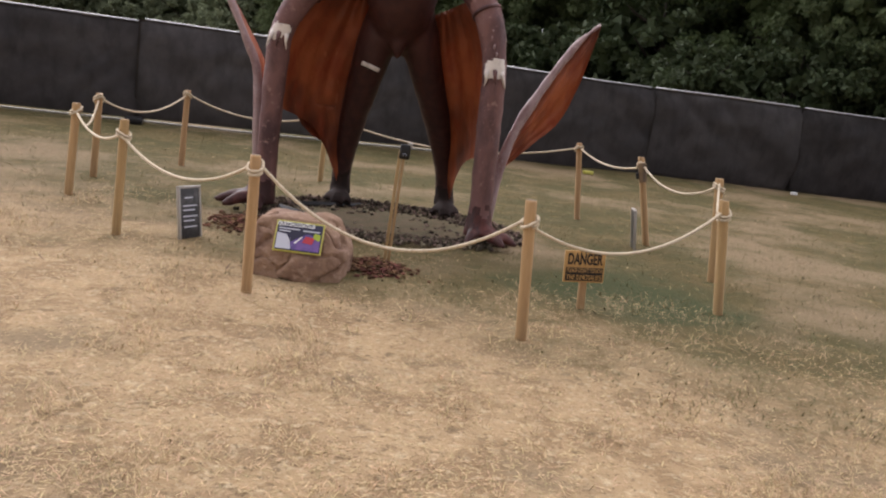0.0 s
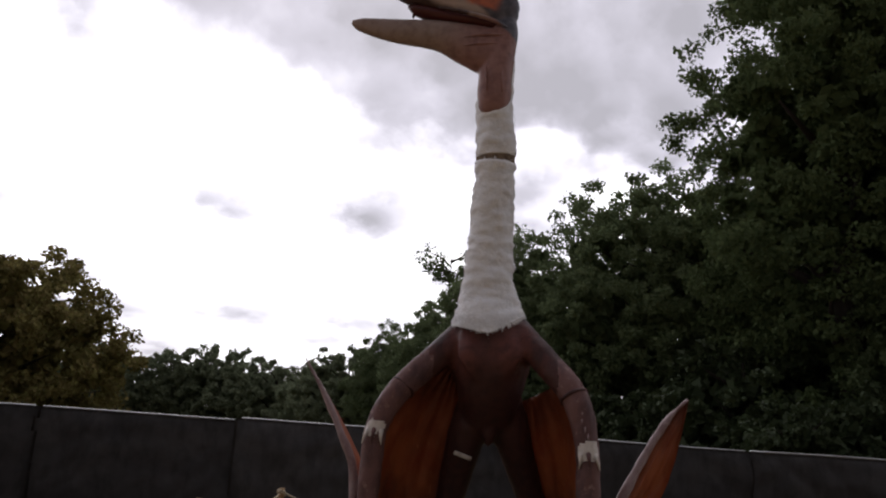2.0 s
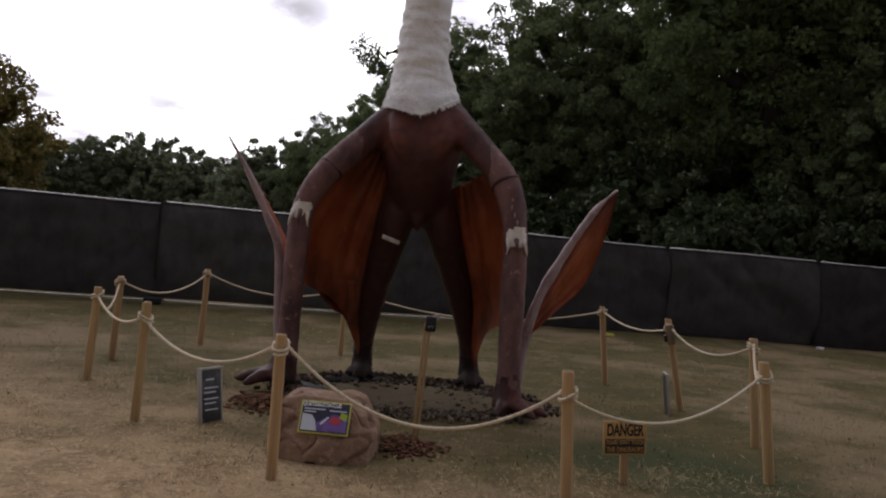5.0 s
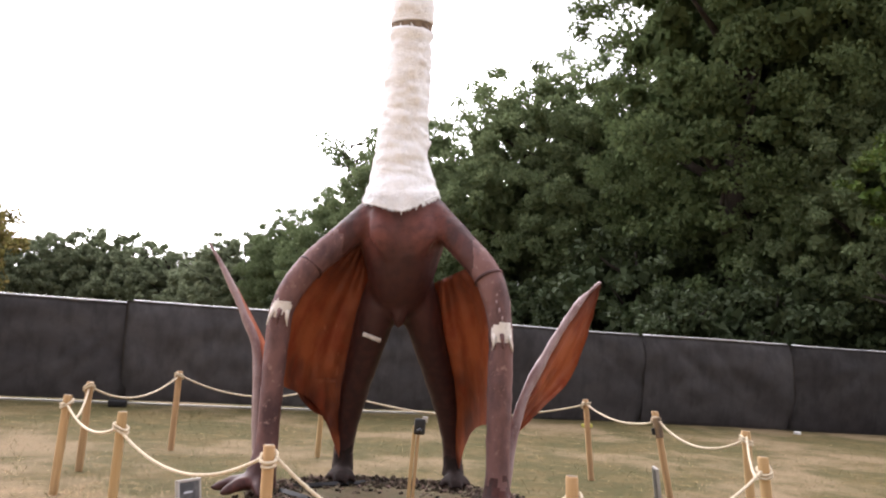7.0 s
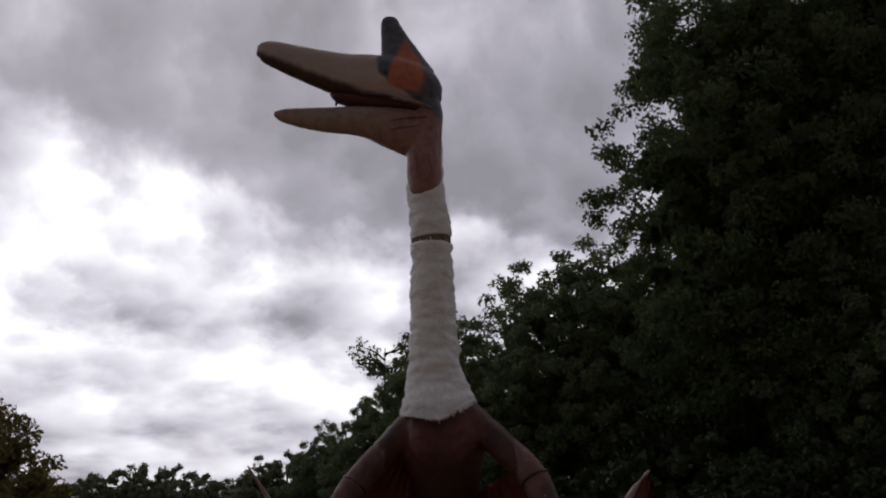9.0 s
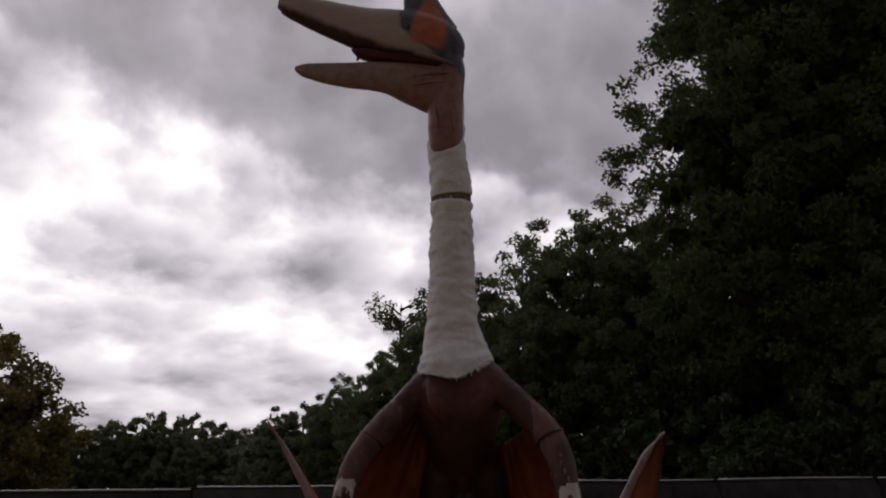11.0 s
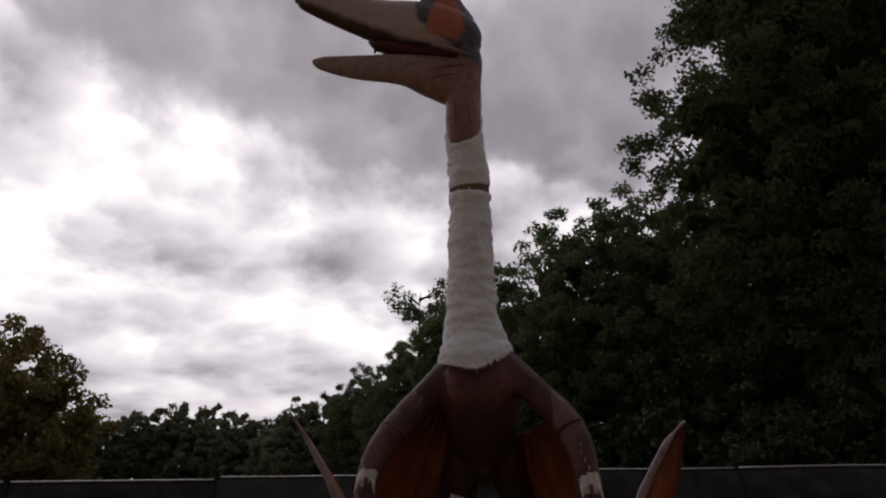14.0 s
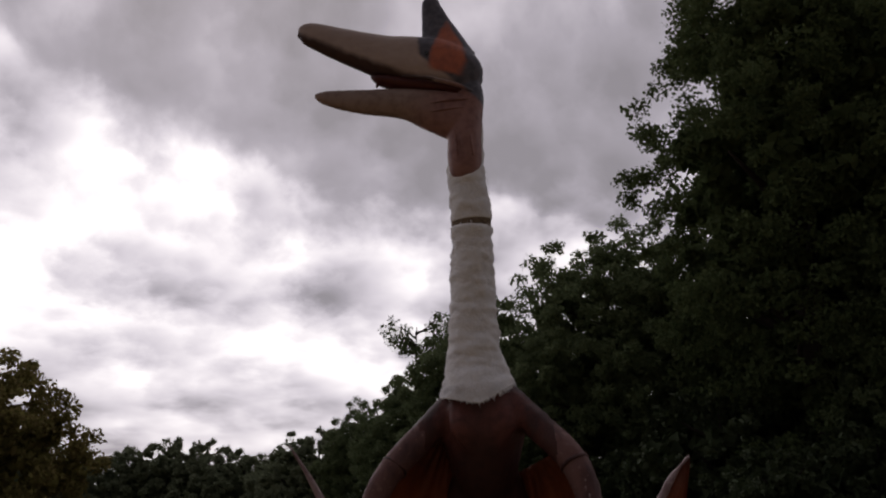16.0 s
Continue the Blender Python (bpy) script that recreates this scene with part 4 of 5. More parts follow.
    # a row of worn scars down the forearm
    for k in range(5):
        c = Vector((0.395, 8.318, 2.04)).lerp(Vector((0.47, 8.268, 1.76)), k / 4) + Vector((0.012 * math.sin(k * 2.1), 0, 0))
        loft(bm, [(c.x, c.y + 0.012, c.z + 0.025, 0.004, 0.004), (c.x, c.y, c.z, 0.010, 0.007), (c.x, c.y + 0.010, c.z - 0.025, 0.004, 0.004)], seg=6, n=2, mat=SPAR)
    # folded wing fingers
    loft(bm, [(-1.6, 8.92, 0.12, 0.06, 0.06), (-1.665, 8.93, 0.5, 0.055, 0.06), (-1.70, 8.95, 0.93, 0.05, 0.06), (-1.765, 9.0, 1.35, 0.042, 0.06), (-1.93, 9.05, 1.68, 0.036, 0.05), (-2.135, 9.12, 2.03, 0.026, 0.04), (-2.36, 9.18, 2.36, 0.008, 0.01)], seg=10, n=4, mat=SPAR, wob=0.012)
    sheet(bm, [(-1.60, 8.95, 0.9), (-1.74, 9.02, 1.35), (-1.91, 9.07, 1.68), (-2.12, 9.14, 2.02), (-2.355, 9.19, 2.36)], [(-1.60, 9.15, 0.85), (-1.63, 9.5, 1.15), (-1.86, 9.62, 1.55), (-2.1, 9.5, 1.95), (-2.355, 9.22, 2.35)], rows=18, cols=6, ripple=0.03, thick=0.012, mat=WING)
    loft(bm, [(0.6, 8.5, 0.1, 0.06, 0.06), (0.645, 8.55, 0.4, 0.055, 0.06), (0.765, 8.66, 0.98, 0.048, 0.055), (1.0, 8.77, 1.465, 0.046, 0.055), (1.245, 8.87, 1.87, 0.036, 0.045), (1.38, 8.93, 2.05, 0.025, 0.03), (1.54, 9.0, 2.2, 0.008, 0.01)], seg=10, n=4, mat=SPAR, wob=0.014)
    sheet(bm, [(0.69, 8.62, 0.72), (0.765, 8.69, 1.0), (1.005, 8.79, 1.465), (1.25, 8.89, 1.86), (1.54, 9.0, 2.19)], [(0.74, 8.7, 0.70), (1.02, 8.84, 0.96), (1.27, 8.95, 1.22), (1.42, 8.98, 1.62), (1.54, 9.01, 2.18)], rows=26, cols=12, billow=(0.0, 0.05, -0.02), ripple=0.09, thick=0.014, mat=WING)
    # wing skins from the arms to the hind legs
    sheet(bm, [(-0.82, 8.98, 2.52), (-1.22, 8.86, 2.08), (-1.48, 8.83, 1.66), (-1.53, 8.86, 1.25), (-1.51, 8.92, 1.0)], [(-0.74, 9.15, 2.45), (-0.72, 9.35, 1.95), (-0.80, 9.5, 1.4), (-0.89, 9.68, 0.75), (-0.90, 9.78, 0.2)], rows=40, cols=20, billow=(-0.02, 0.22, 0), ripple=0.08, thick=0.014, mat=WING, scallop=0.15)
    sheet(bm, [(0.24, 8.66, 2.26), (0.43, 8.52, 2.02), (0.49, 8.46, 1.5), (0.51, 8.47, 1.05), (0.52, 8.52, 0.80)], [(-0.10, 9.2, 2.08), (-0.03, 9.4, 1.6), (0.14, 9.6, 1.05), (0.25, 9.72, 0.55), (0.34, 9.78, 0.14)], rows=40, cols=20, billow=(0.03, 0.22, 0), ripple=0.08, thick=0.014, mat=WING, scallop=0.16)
    # rear skin hanging behind the left forearm
    sheet(bm, [(-1.45, 9.2, 1.05), (-1.30, 9.35, 0.82), (-1.18, 9.5, 0.70)], [(-1.0, 9.6, 1.05), (-0.98, 9.66, 0.8), (-0.98, 9.7, 0.6)], rows=10, cols=8, billow=(0, 0.1, 0), ripple=0.06, mat=WING)
    # strip label tied round the thigh
    box(bm, (0.19, 0.012, 0.042), (-0.665, 9.172, 1.505), Euler((0, 0.3, 0.1)).to_matrix().to_4x4(), mat=PALE)

    # furry neck in two sections
    neck = [(-0.48, 8.95, 2.86, 0.385, 0.385), (-0.488, 8.94, 2.98, 0.335, 0.335), (-0.505, 8.92, 3.2, 0.276, 0.275), (-0.507, 8.9, 3.5, 0.242, 0.245), (-0.505, 8.88, 3.8, 0.224, 0.228), (-0.505, 8.85, 4.15, 0.213, 0.216), (-0.505, 8.82, 4.50, 0.206, 0.21)]
    hem = {v for f in loft(bm, neck, seg=64, n=14, mat=FUR, wob=0.018, folds=0.022) for v in f.verts}

    def hem_drop(p):
        # the fur hangs to a point on the chest
        k = max(0.0, 1 - abs(p.x + 0.475) / 0.38) * (1 if p.y < 8.95 else 0.2)
        return (0.15 * k - 0.05 * (p.x + 0.48) / 0.38) * max(0.0, min(1.0, (3.06 - p.z) / 0.2))
    for v in hem:
        v.co.z -= hem_drop(v.co)
        v.co.y -= 0.5 * hem_drop(v.co) if v.co.y < 8.95 else 0
    loft(bm, [(-0.503, 8.82, 4.47, 0.2, 0.203), (-0.502, 8.815, 4.6, 0.199, 0.202)], seg=32, n=3, mat=SEAM, wob=0.01)
    loft(bm, [(-0.502, 8.815, 4.565, 0.207, 0.21), (-0.522, 8.79, 4.85, 0.198, 0.205), (-0.54, 8.78, 5.1, 0.192, 0.2), (-0.535, 8.79, 5.35, 0.185, 0.2), (-0.52, 8.8, 5.65, 0.16, 0.17)], seg=56, n=14, mat=FUR, wob=0.012, folds=0.016)
    # tufts of fur, longest along the hem
    line = smoothline(neck, 10) + smoothline([(-0.5, 8.815, 4.62, 0.213, 0.214), (-0.515, 8.79, 4.85, 0.205, 0.208), (-0.53, 8.78, 5.1, 0.203, 0.205)], 8)
    for i in range(3300):
        s = line[rnd.randrange(len(line))] if i > 1500 else line[rnd.randrange(0, 5)]
        an = rnd.uniform(0, 6.283)
        d = Vector((math.cos(an), math.sin(an), 0))
        ln = rnd.uniform(0.015, 0.035) if i > 1500 else rnd.uniform(0.02, 0.055)
        p = Vector((s[0] + d.x * s[3] * 0.985, s[1] + d.y * s[4] * 0.985, s[2] + rnd.uniform(-0.025, 0.025)))
        p.z -= hem_drop(p)
        p.y -= 0.5 * hem_drop(p) if p.y < 8.95 else 0
        side = Vector((-d.y, d.x, 0)) * rnd.uniform(0.005, 0.011)
        tip = p + d * rnd.uniform(0.002, 0.010) + side * rnd.uniform(-1.5, 1.5) - Vector((0, 0, ln))
        f = bm.faces.new([bm.verts.new(q) for q in (p - side, tip, p + side)])
        f.material_index = FUR

    # head: upper beak, crest, lower jaw, throat
    below = set(bm.verts)

    def jaw(rows, power):
        # rows: x, top, bottom, half-width
        return ([(x, 8.68 + 0.03 * (x + 1), (a + b) / 2, (a - b) / 2, w) for x, a, b, w in rows], dict(seg=40, n=8, ref=(0, 1, 0), power=power))
    head = fused([
        jaw([(-2.32, 6.74, 6.62, 0.03), (-2.21, 6.79, 6.53, 0.07), (-1.92, 6.735, 6.38, 0.10), (-1.43, 6.635, 6.16, 0.145), (-1.05, 6.61, 6.06, 0.185), (-0.8, 6.57, 6.0, 0.205), (-0.6, 6.46, 5.93, 0.19), (-0.46, 6.25, 5.88, 0.13), (-0.40, 6.12, 5.92, 0.06)], 2.5),
        ([(-0.72, 8.69, 6.35, 0.32, 0.17), (-0.775, 8.69, 6.6, 0.225, 0.115), (-0.835, 8.69, 6.82, 0.158, 0.075), (-0.88, 8.69, 7.0, 0.112, 0.055), (-0.88, 8.69, 7.075, 0.095, 0.045), (-0.875, 8.69, 7.12, 0.055, 0.03)], dict(seg=32, n=8)),
        jaw([(-2.12, 5.95, 5.90, 0.025), (-2.0, 5.975, 5.82, 0.06), (-1.66, 5.985, 5.73, 0.10), (-1.19, 6.0, 5.675, 0.145), (-0.84, 5.985, 5.52, 0.175), (-0.6, 5.94, 5.42, 0.18), (-0.50, 5.90, 5.48, 0.13), (-0.46, 5.84, 5.60, 0.06)], 2.2),
        ([(-0.47, 8.69, 6.10, 0.10, 0.10), (-0.49, 8.69, 5.92, 0.155, 0.15), (-0.53, 8.69, 5.72, 0.176, 0.17), (-0.553, 8.68, 5.45, 0.178, 0.178), (-0.555, 8.675, 5.18, 0.178, 0.165), (-0.56, 8.68, 5.02, 0.14, 0.125), (-0.56, 8.69, 4.95, 0.05, 0.05)], dict(seg=24, n=5)),
    ], 0.015)
    for v, nrm in zip(head.vertices, [v.normal.copy() for v in head.vertices]):
        v.co += nrm * (0.004 * noise.noise(v.co * 6) + 0.002 * noise.noise(v.co * 21))
    for pl in head.polygons:
        pl.material_index = BEAK
    bm.from_mesh(head)
    bpy.data.meshes.remove(head)
    for f in bm.faces:
        if f.material_index == HIDE and f.calc_center_median().z > 4.9 and f.verts[0] not in below:
            f.material_index = BEAK
    for z, x1 in ((5.80, -0.42), (5.70, -0.45)):
        loft(bm, [(-0.9, 8.515, z - 0.03, 0.006, 0.006), (-0.7, 8.503, z, 0.016, 0.014), (x1, 8.55, z + 0.03, 0.006, 0.006)], seg=6, n=4, mat=BEAK)
    # fold from the beak to the corner of the mouth
    loft(bm, [(-1.2, 8.545, 6.10, 0.01, 0.01), (-0.9, 8.49, 6.035, 0.024, 0.022), (-0.62, 8.50, 5.965, 0.024, 0.022), (-0.42, 8.57, 5.90, 0.014, 0.012)], seg=8, n=5, mat=BEAK)
    # lip line, gape and tongue
    loft(bm, [(-0.42, 8.69, 5.92, 0.03, 0.10), (-0.8, 8.69, 6.0, 0.065, 0.15), (-1.15, 8.68, 6.05, 0.075, 0.125), (-1.42, 8.67, 6.11, 0.06, 0.09), (-1.53, 8.67, 6.15, 0.012, 0.03)], seg=14, n=4, mat=MOUTH)
    loft(bm, [(-1.1, 8.68, 6.03, 0.03, 0.05), (-1.36, 8.67, 6.05, 0.022, 0.04), (-1.45, 8.67, 6.07, 0.02, 0.03), (-1.47, 8.67, 6.03, 0.012, 0.02)], seg=10, n=4, mat=MOUTH)
    for x, r_ in ((-0.61, 0.012), (-0.50, 0.010), (-0.66, 0.008)):
        loft(bm, [(x, 8.56, 5.5, r_, r_), (x + 0.01, 8.508, 5.35, r_ * 1.3, r_), (x + 0.03, 8.53, 5.18, r_, r_)], seg=6, n=4, mat=BEAK)
    for y in (8.497, 8.877):
        bmesh.ops.create_icosphere(bm, subdivisions=2, radius=0.022, matrix=pose(-0.93, y, 6.325))
    for f in bm.faces:
        if f.calc_center_median().z > 6 and (f.calc_center_median() - Vector((-0.93, 8.497, 6.325))).length < 0.03 or (f.calc_center_median() - Vector((-0.93, 8.877, 6.325))).length < 0.03:
            f.material_index = EYE
    for v in bm.verts:
        if v not in below:
            v.co += Vector((0.026, 0, 0.04 + 0.016 * max(0.0, -0.9 - v.co.x)))
    ob = part("statue", bm, mats)
    ob.data.shade_smooth()
    tagged(ob, "towering brown winged reptile statue with white furry neck and open beak", "statue")
    return ob


build_statue()


# ---------------------------------------------------------------- rope barrier
# foot x, foot y, top x, top z of each post
POSTS = [(-3.312, 8.56, -3.272, 0.87), (-3.481, 9.75, -3.457, 0.90), (-2.951, 11.44, -2.932, 0.955), (-2.422, 7.12, -2.403, 0.915), (-1.185, 5.85, -1.198, 0.915),
         (0.60, 5.45, 0.533, 0.895), (2.093, 10.95, 1.972, 0.955), (2.589, 9.56, 2.365, 0.97), (2.766, 7.99, 2.657, 0.97), (2.371, 6.76, 2.246, 0.905), (-1.2, 11.6, -1.19, 0.93)]


def build_post(i, x, y, tx, tz):
    m = Matrix.Translation((x, y, 0))
    p = thing("barrier_post", "yellowish softwood barrier post driven into the grass", "post", m, "rope barrier posts")
    bm = bmesh.new()
    w = 0.0335 + 0.0025 * math.sin(i * 1.7)
    lean = Vector((tx - x, 0, tz)) / tz
    rings = []
    turn = 0.25 * math.sin(i * 2.1)
    for z in (-0.08, 0.0, 0.25, 0.5, tz - 0.10, tz - 0.012, tz):
        k = 0.88 if z == tz else 1.0
        ring = []
        for j in range(12):
            a = 2 * math.pi * j / 12 + turn
            c, s = math.cos(a), math.sin(a)
            q = 1.0 / (abs(math.cos(a - turn)) ** 5 + abs(math.sin(a - turn)) ** 5) ** 0.2
            r = w * k * q * (1 + 0.05 * noise.noise(Vector((c + i, s, z * 4))))
            ring.append(bm.verts.new((lean.x * z + c * r, s * r, z)))
        rings.append(ring)
    for a, b in zip(rings, rings[1:]):
        for j in range(12):
            bm.faces.new((a[j], a[(j + 1) % 12], b[(j + 1) % 12], b[j]))
    bm.faces.new(rings[-1]).material_index = 1
    bm.faces.new(rings[0][::-1])
    part("shaft", bm, [M_POST, M_ENDGRAIN], p)
    return p


for i, q in enumerate(POSTS):
    build_post(i, *q)


def at_post(i, z):
    x, y, tx, tz = POSTS[i]
    return Vector((x + (tx - x) * z / tz, y, z))


def rope_tube(bm, line, r=0.0118):
    """A three-strand laid rope along points."""
    pts = [Vector(p) for p in line]
    total = 0.0
    rings = []
    for i, p in enumerate(pts):
        t = (pts[min(i + 1, len(pts) - 1)] - pts[max(i - 1, 0)]).normalized()
        if i:
            total += (p - pts[i - 1]).length
        ref = Vector((0, 0, 1)) if abs(t.z) < 0.85 else Vector((0, 1, 0))
        u = t.cross(ref).normalized()
        v = u.cross(t)
        ring = []
        for k in range(9):
            a = 2 * math.pi * k / 9
            rr = r * (0.9 + 0.2 * math.cos(3 * (a - total * 42)))
            ring.append(bm.verts.new(p + u * rr * math.cos(a) + v * rr * math.sin(a)))
        rings.append(ring)
    for a, b in zip(rings, rings[1:]):
        for k in range(9):
            bm.faces.new((a[k], a[(k + 1) % 9], b[(k + 1) % 9], b[k]))
    bm.faces.new(rings[0][::-1])
    bm.faces.new(rings[-1])


def build_rope():
    rope = thing("barrier_rope", "pale laid hemp rope slung slackly from post to post", "rope")
    spans = [(0, 1, 0.80, 0.82, 0.20), (1, 2, 0.84, 0.88, 0.17), (0, 3, 0.78, 0.80, 0.12), (3, 4, 0.76, 0.84, 0.19), (4, 5, 0.85, 0.76, 0.35), (5, 9, 0.72, 0.80, 0.235), (9, 8, 0.78, 0.92, 0.16), (8, 7, 0.88, 0.88, 0.16), (7, 6, 0.85, 0.89, 0.09), (6, 10, 0.88, 0.84, 0.22), (10, 2, 0.84, 0.89, 0.17)]
    for a, b, za, zb, sag in spans:
        p, q = at_post(a, za), at_post(b, zb)
        d = (q - p)
        d.z = 0
        d.normalize()
        p, q = p + d * 0.042, q - d * 0.042
        n = max(20, int((q - p).length / 0.025))
        line = []
        for k in range(n + 1):
            t = k / n
            s = p.lerp(q, t)
            s.z -= sag * 4 * t * (1 - t)
            line.append(s)
        bm = bmesh.new()
        rope_tube(bm, line)
        part("span", bm, M_ROPE, rope)
    for i in range(len(POSTS)):
        z = min(POSTS[i][3] - 0.06, (0.80, 0.84, 0.89, 0.80, 0.84, 0.76, 0.89, 0.87, 0.89, 0.80, 0.84)[i])
        c = at_post(i, z)
        line = []
        for k in range(46):
            a = 2 * math.pi * k / 26 + i
            sq = 1.0 / (abs(math.cos(a)) ** 4 + abs(math.sin(a)) ** 4) ** 0.25
            line.append(c + Vector((math.cos(a) * 0.046 * sq, math.sin(a) * 0.046 * sq, -0.025 + 0.045 * k / 46 + 0.03 * math.sin(a + 1 + i * 1.3))))
        bm = bmesh.new()
        rope_tube(bm, line, 0.011)
        part("loop", bm, M_ROPE, rope)


build_rope()


def build_post_box():
    b = thing("timber_sleeve", "grey weathered timber offcut tied to a barrier post", "timber", Matrix.Translation(at_post(7, 0.80)) @ pose(0, -0.058, 0, 0, -13, 0))
    bm = bmesh.new()
    box(bm, (0.082, 0.03, 0.21), (-0.012, 0, 0.01), bevel=0.006)
    part("board", bm, M_TIMBERGREY, b)
    bm = bmesh.new()
    box(bm, (0.03, 0.04, 0.07), (-0.07, 0.0, -0.02), bevel=0.006)
    part("latch", bm, M_DARKBOX, b, "small dark catch")


build_post_box()


# ---------------------------------------------------------------- boulder with its picture panel
def build_boulder():
    b = thing("boulder", "sandy pink artificial boulder with cracks, standing on the grass", "boulder", pose(-0.945, 6.765, 0, 0, 0, -4) @ Matrix.Diagonal((0.86, 0.94, 1, 1)))
    bm = bmesh.new()
    # flat-topped block: foot, shoulders and top, the front leaning back under the panel
    for x, y, z in ((-0.40, -0.44, -0.06), (0.10, -0.50, -0.06), (0.43, -0.40, -0.06), (0.46, 0.1, -0.06), (0.3, 0.34, -0.06), (-0.36, 0.32, -0.06),
                    (-0.41, -0.43, 0.10), (0.06, -0.50, 0.12), (0.44, -0.38, 0.16), (0.46, 0.08, 0.2), (-0.43, 0.1, 0.16), (0.28, 0.33, 0.2), (-0.34, 0.3, 0.22),
                    (-0.31, -0.315, 0.40), (-0.1, -0.30, 0.435), (0.22, -0.30, 0.425), (0.36, -0.27, 0.345), (0.30, 0.1, 0.41), (-0.28, 0.12, 0.43), (0.0, 0.22, 0.37)):
        bm.verts.new((x, y, z))
    bmesh.ops.convex_hull(bm, input=bm.verts[:])
    bmesh.ops.dissolve_limit(bm, angle_limit=0.12, verts=bm.verts[:], edges=bm.edges[:])
    bmesh.ops.bevel(bm, geom=bm.edges[:], offset=0.028, segments=3, affect="EDGES", profile=0.5)
    bmesh.ops.triangulate(bm, faces=bm.faces[:])
    for _ in range(4):
        bmesh.ops.subdivide_edges(bm, edges=[e for e in bm.edges if e.calc_length() > 0.022], cuts=1, use_grid_fill=False)
        bmesh.ops.triangulate(bm, faces=bm.faces[:])
    bm.normal_update()
    for v in bm.verts:
        p = v.co.copy()
        cell, spots = noise.voronoi(Vector((p.x * 2.6 + 1.3, p.y * 2.2, p.z * 3.4 + 0.4)) + Vector((0.35, 0.2, 0.3)) * noise.noise(p * 6))
        crack = math.exp(-((cell[1] - cell[0]) / 0.05) ** 2)
        v.co = p + v.normal * (0.016 * noise.noise(p * 5) + 0.008 * noise.noise(p * 14) + 0.018 * noise.cell(spots[0] * 7.3) - 0.024 * crack)
        if abs(p.x - 0.015) < 0.19 and p.y < -0.2 and 0.17 < p.z < 0.42:
            v.co = p
    part("stone", bm, M_ROCK, b)


build_boulder()


def build_panel_sign():
    m = pose(-0.925, 6.385, 0.30, 58, 0, -3)
    s = thing("picture_panel", "colourful printed animal information panel set on a boulder", "sign", m)
    w, h = 0.345, 0.235
    bm = bmesh.new()
    box(bm, (w, h, 0.014), (0, 0, 0), bevel=0.004)
    part("edge", bm, M_EDGE, s, "yellow-green rim")
    bm = bmesh.new()
    box(bm, (w - 0.02, h - 0.02, 0.006), (0, 0, 0.008), bevel=0.002)
    face = part("print", bm, M_NAVY, s, "dark printed face")
    bm = bmesh.new()
    vs = [bm.verts.new(v) for v in ((-0.155, -0.1, 0.0125), (-0.045, -0.1, 0.0125), (-0.06, -0.03, 0.0125), (-0.09, 0.012, 0.0125), (-0.155, 0.02, 0.0125))]
    bm.faces.new(vs)
    part("pale_block", bm, M_PALEGREY, face, smooth=False)
    bm = bmesh.new()
    vs = [bm.verts.new(v) for v in ((-0.04, -0.1, 0.0125), (0.155, -0.1, 0.0125), (0.155, 0.0, 0.0125), (0.06, 0.03, 0.0125), (-0.02, -0.02, 0.0125), (-0.06, -0.05, 0.0125))]
    bm.faces.new(vs)
    part("violet_block", bm, M_PURPLE, face, smooth=False)
    for name, mat, pts in (("red_shape", M_RED, ((0.03, -0.04), (0.10, -0.05), (0.115, 0.0), (0.05, 0.01))), ("lime_shape", M_GREEN, ((0.10, 0.0), (0.15, -0.02), (0.155, 0.03), (0.11, 0.04))), ("pale_streak", M_WHITE, ((-0.03, -0.05), (-0.02, -0.055), (0.03, 0.0), (0.022, 0.005)))):
        bm = bmesh.new()
        bm.faces.new([bm.verts.new((x, y, 0.0145)) for x, y in pts])
        part(name, bm, mat, face, smooth=False)
    lettering("heading", "QUETZALCOATLUS", 0.040, pose(-0.03, 0.088, 0.0125), M_WHITE, face, 0.265, bold=0.03)
    for x, y, l in ((-0.075, 0.055, 0.15), (0.085, 0.05, 0.12), (-0.105, 0.035, 0.08)):
        bm = bmesh.new()
        box(bm, (l, 0.009, 0.002), (x, y, 0.0125))
        part("text_bar", bm, M_PALEGREY, face, smooth=False)


build_panel_sign()


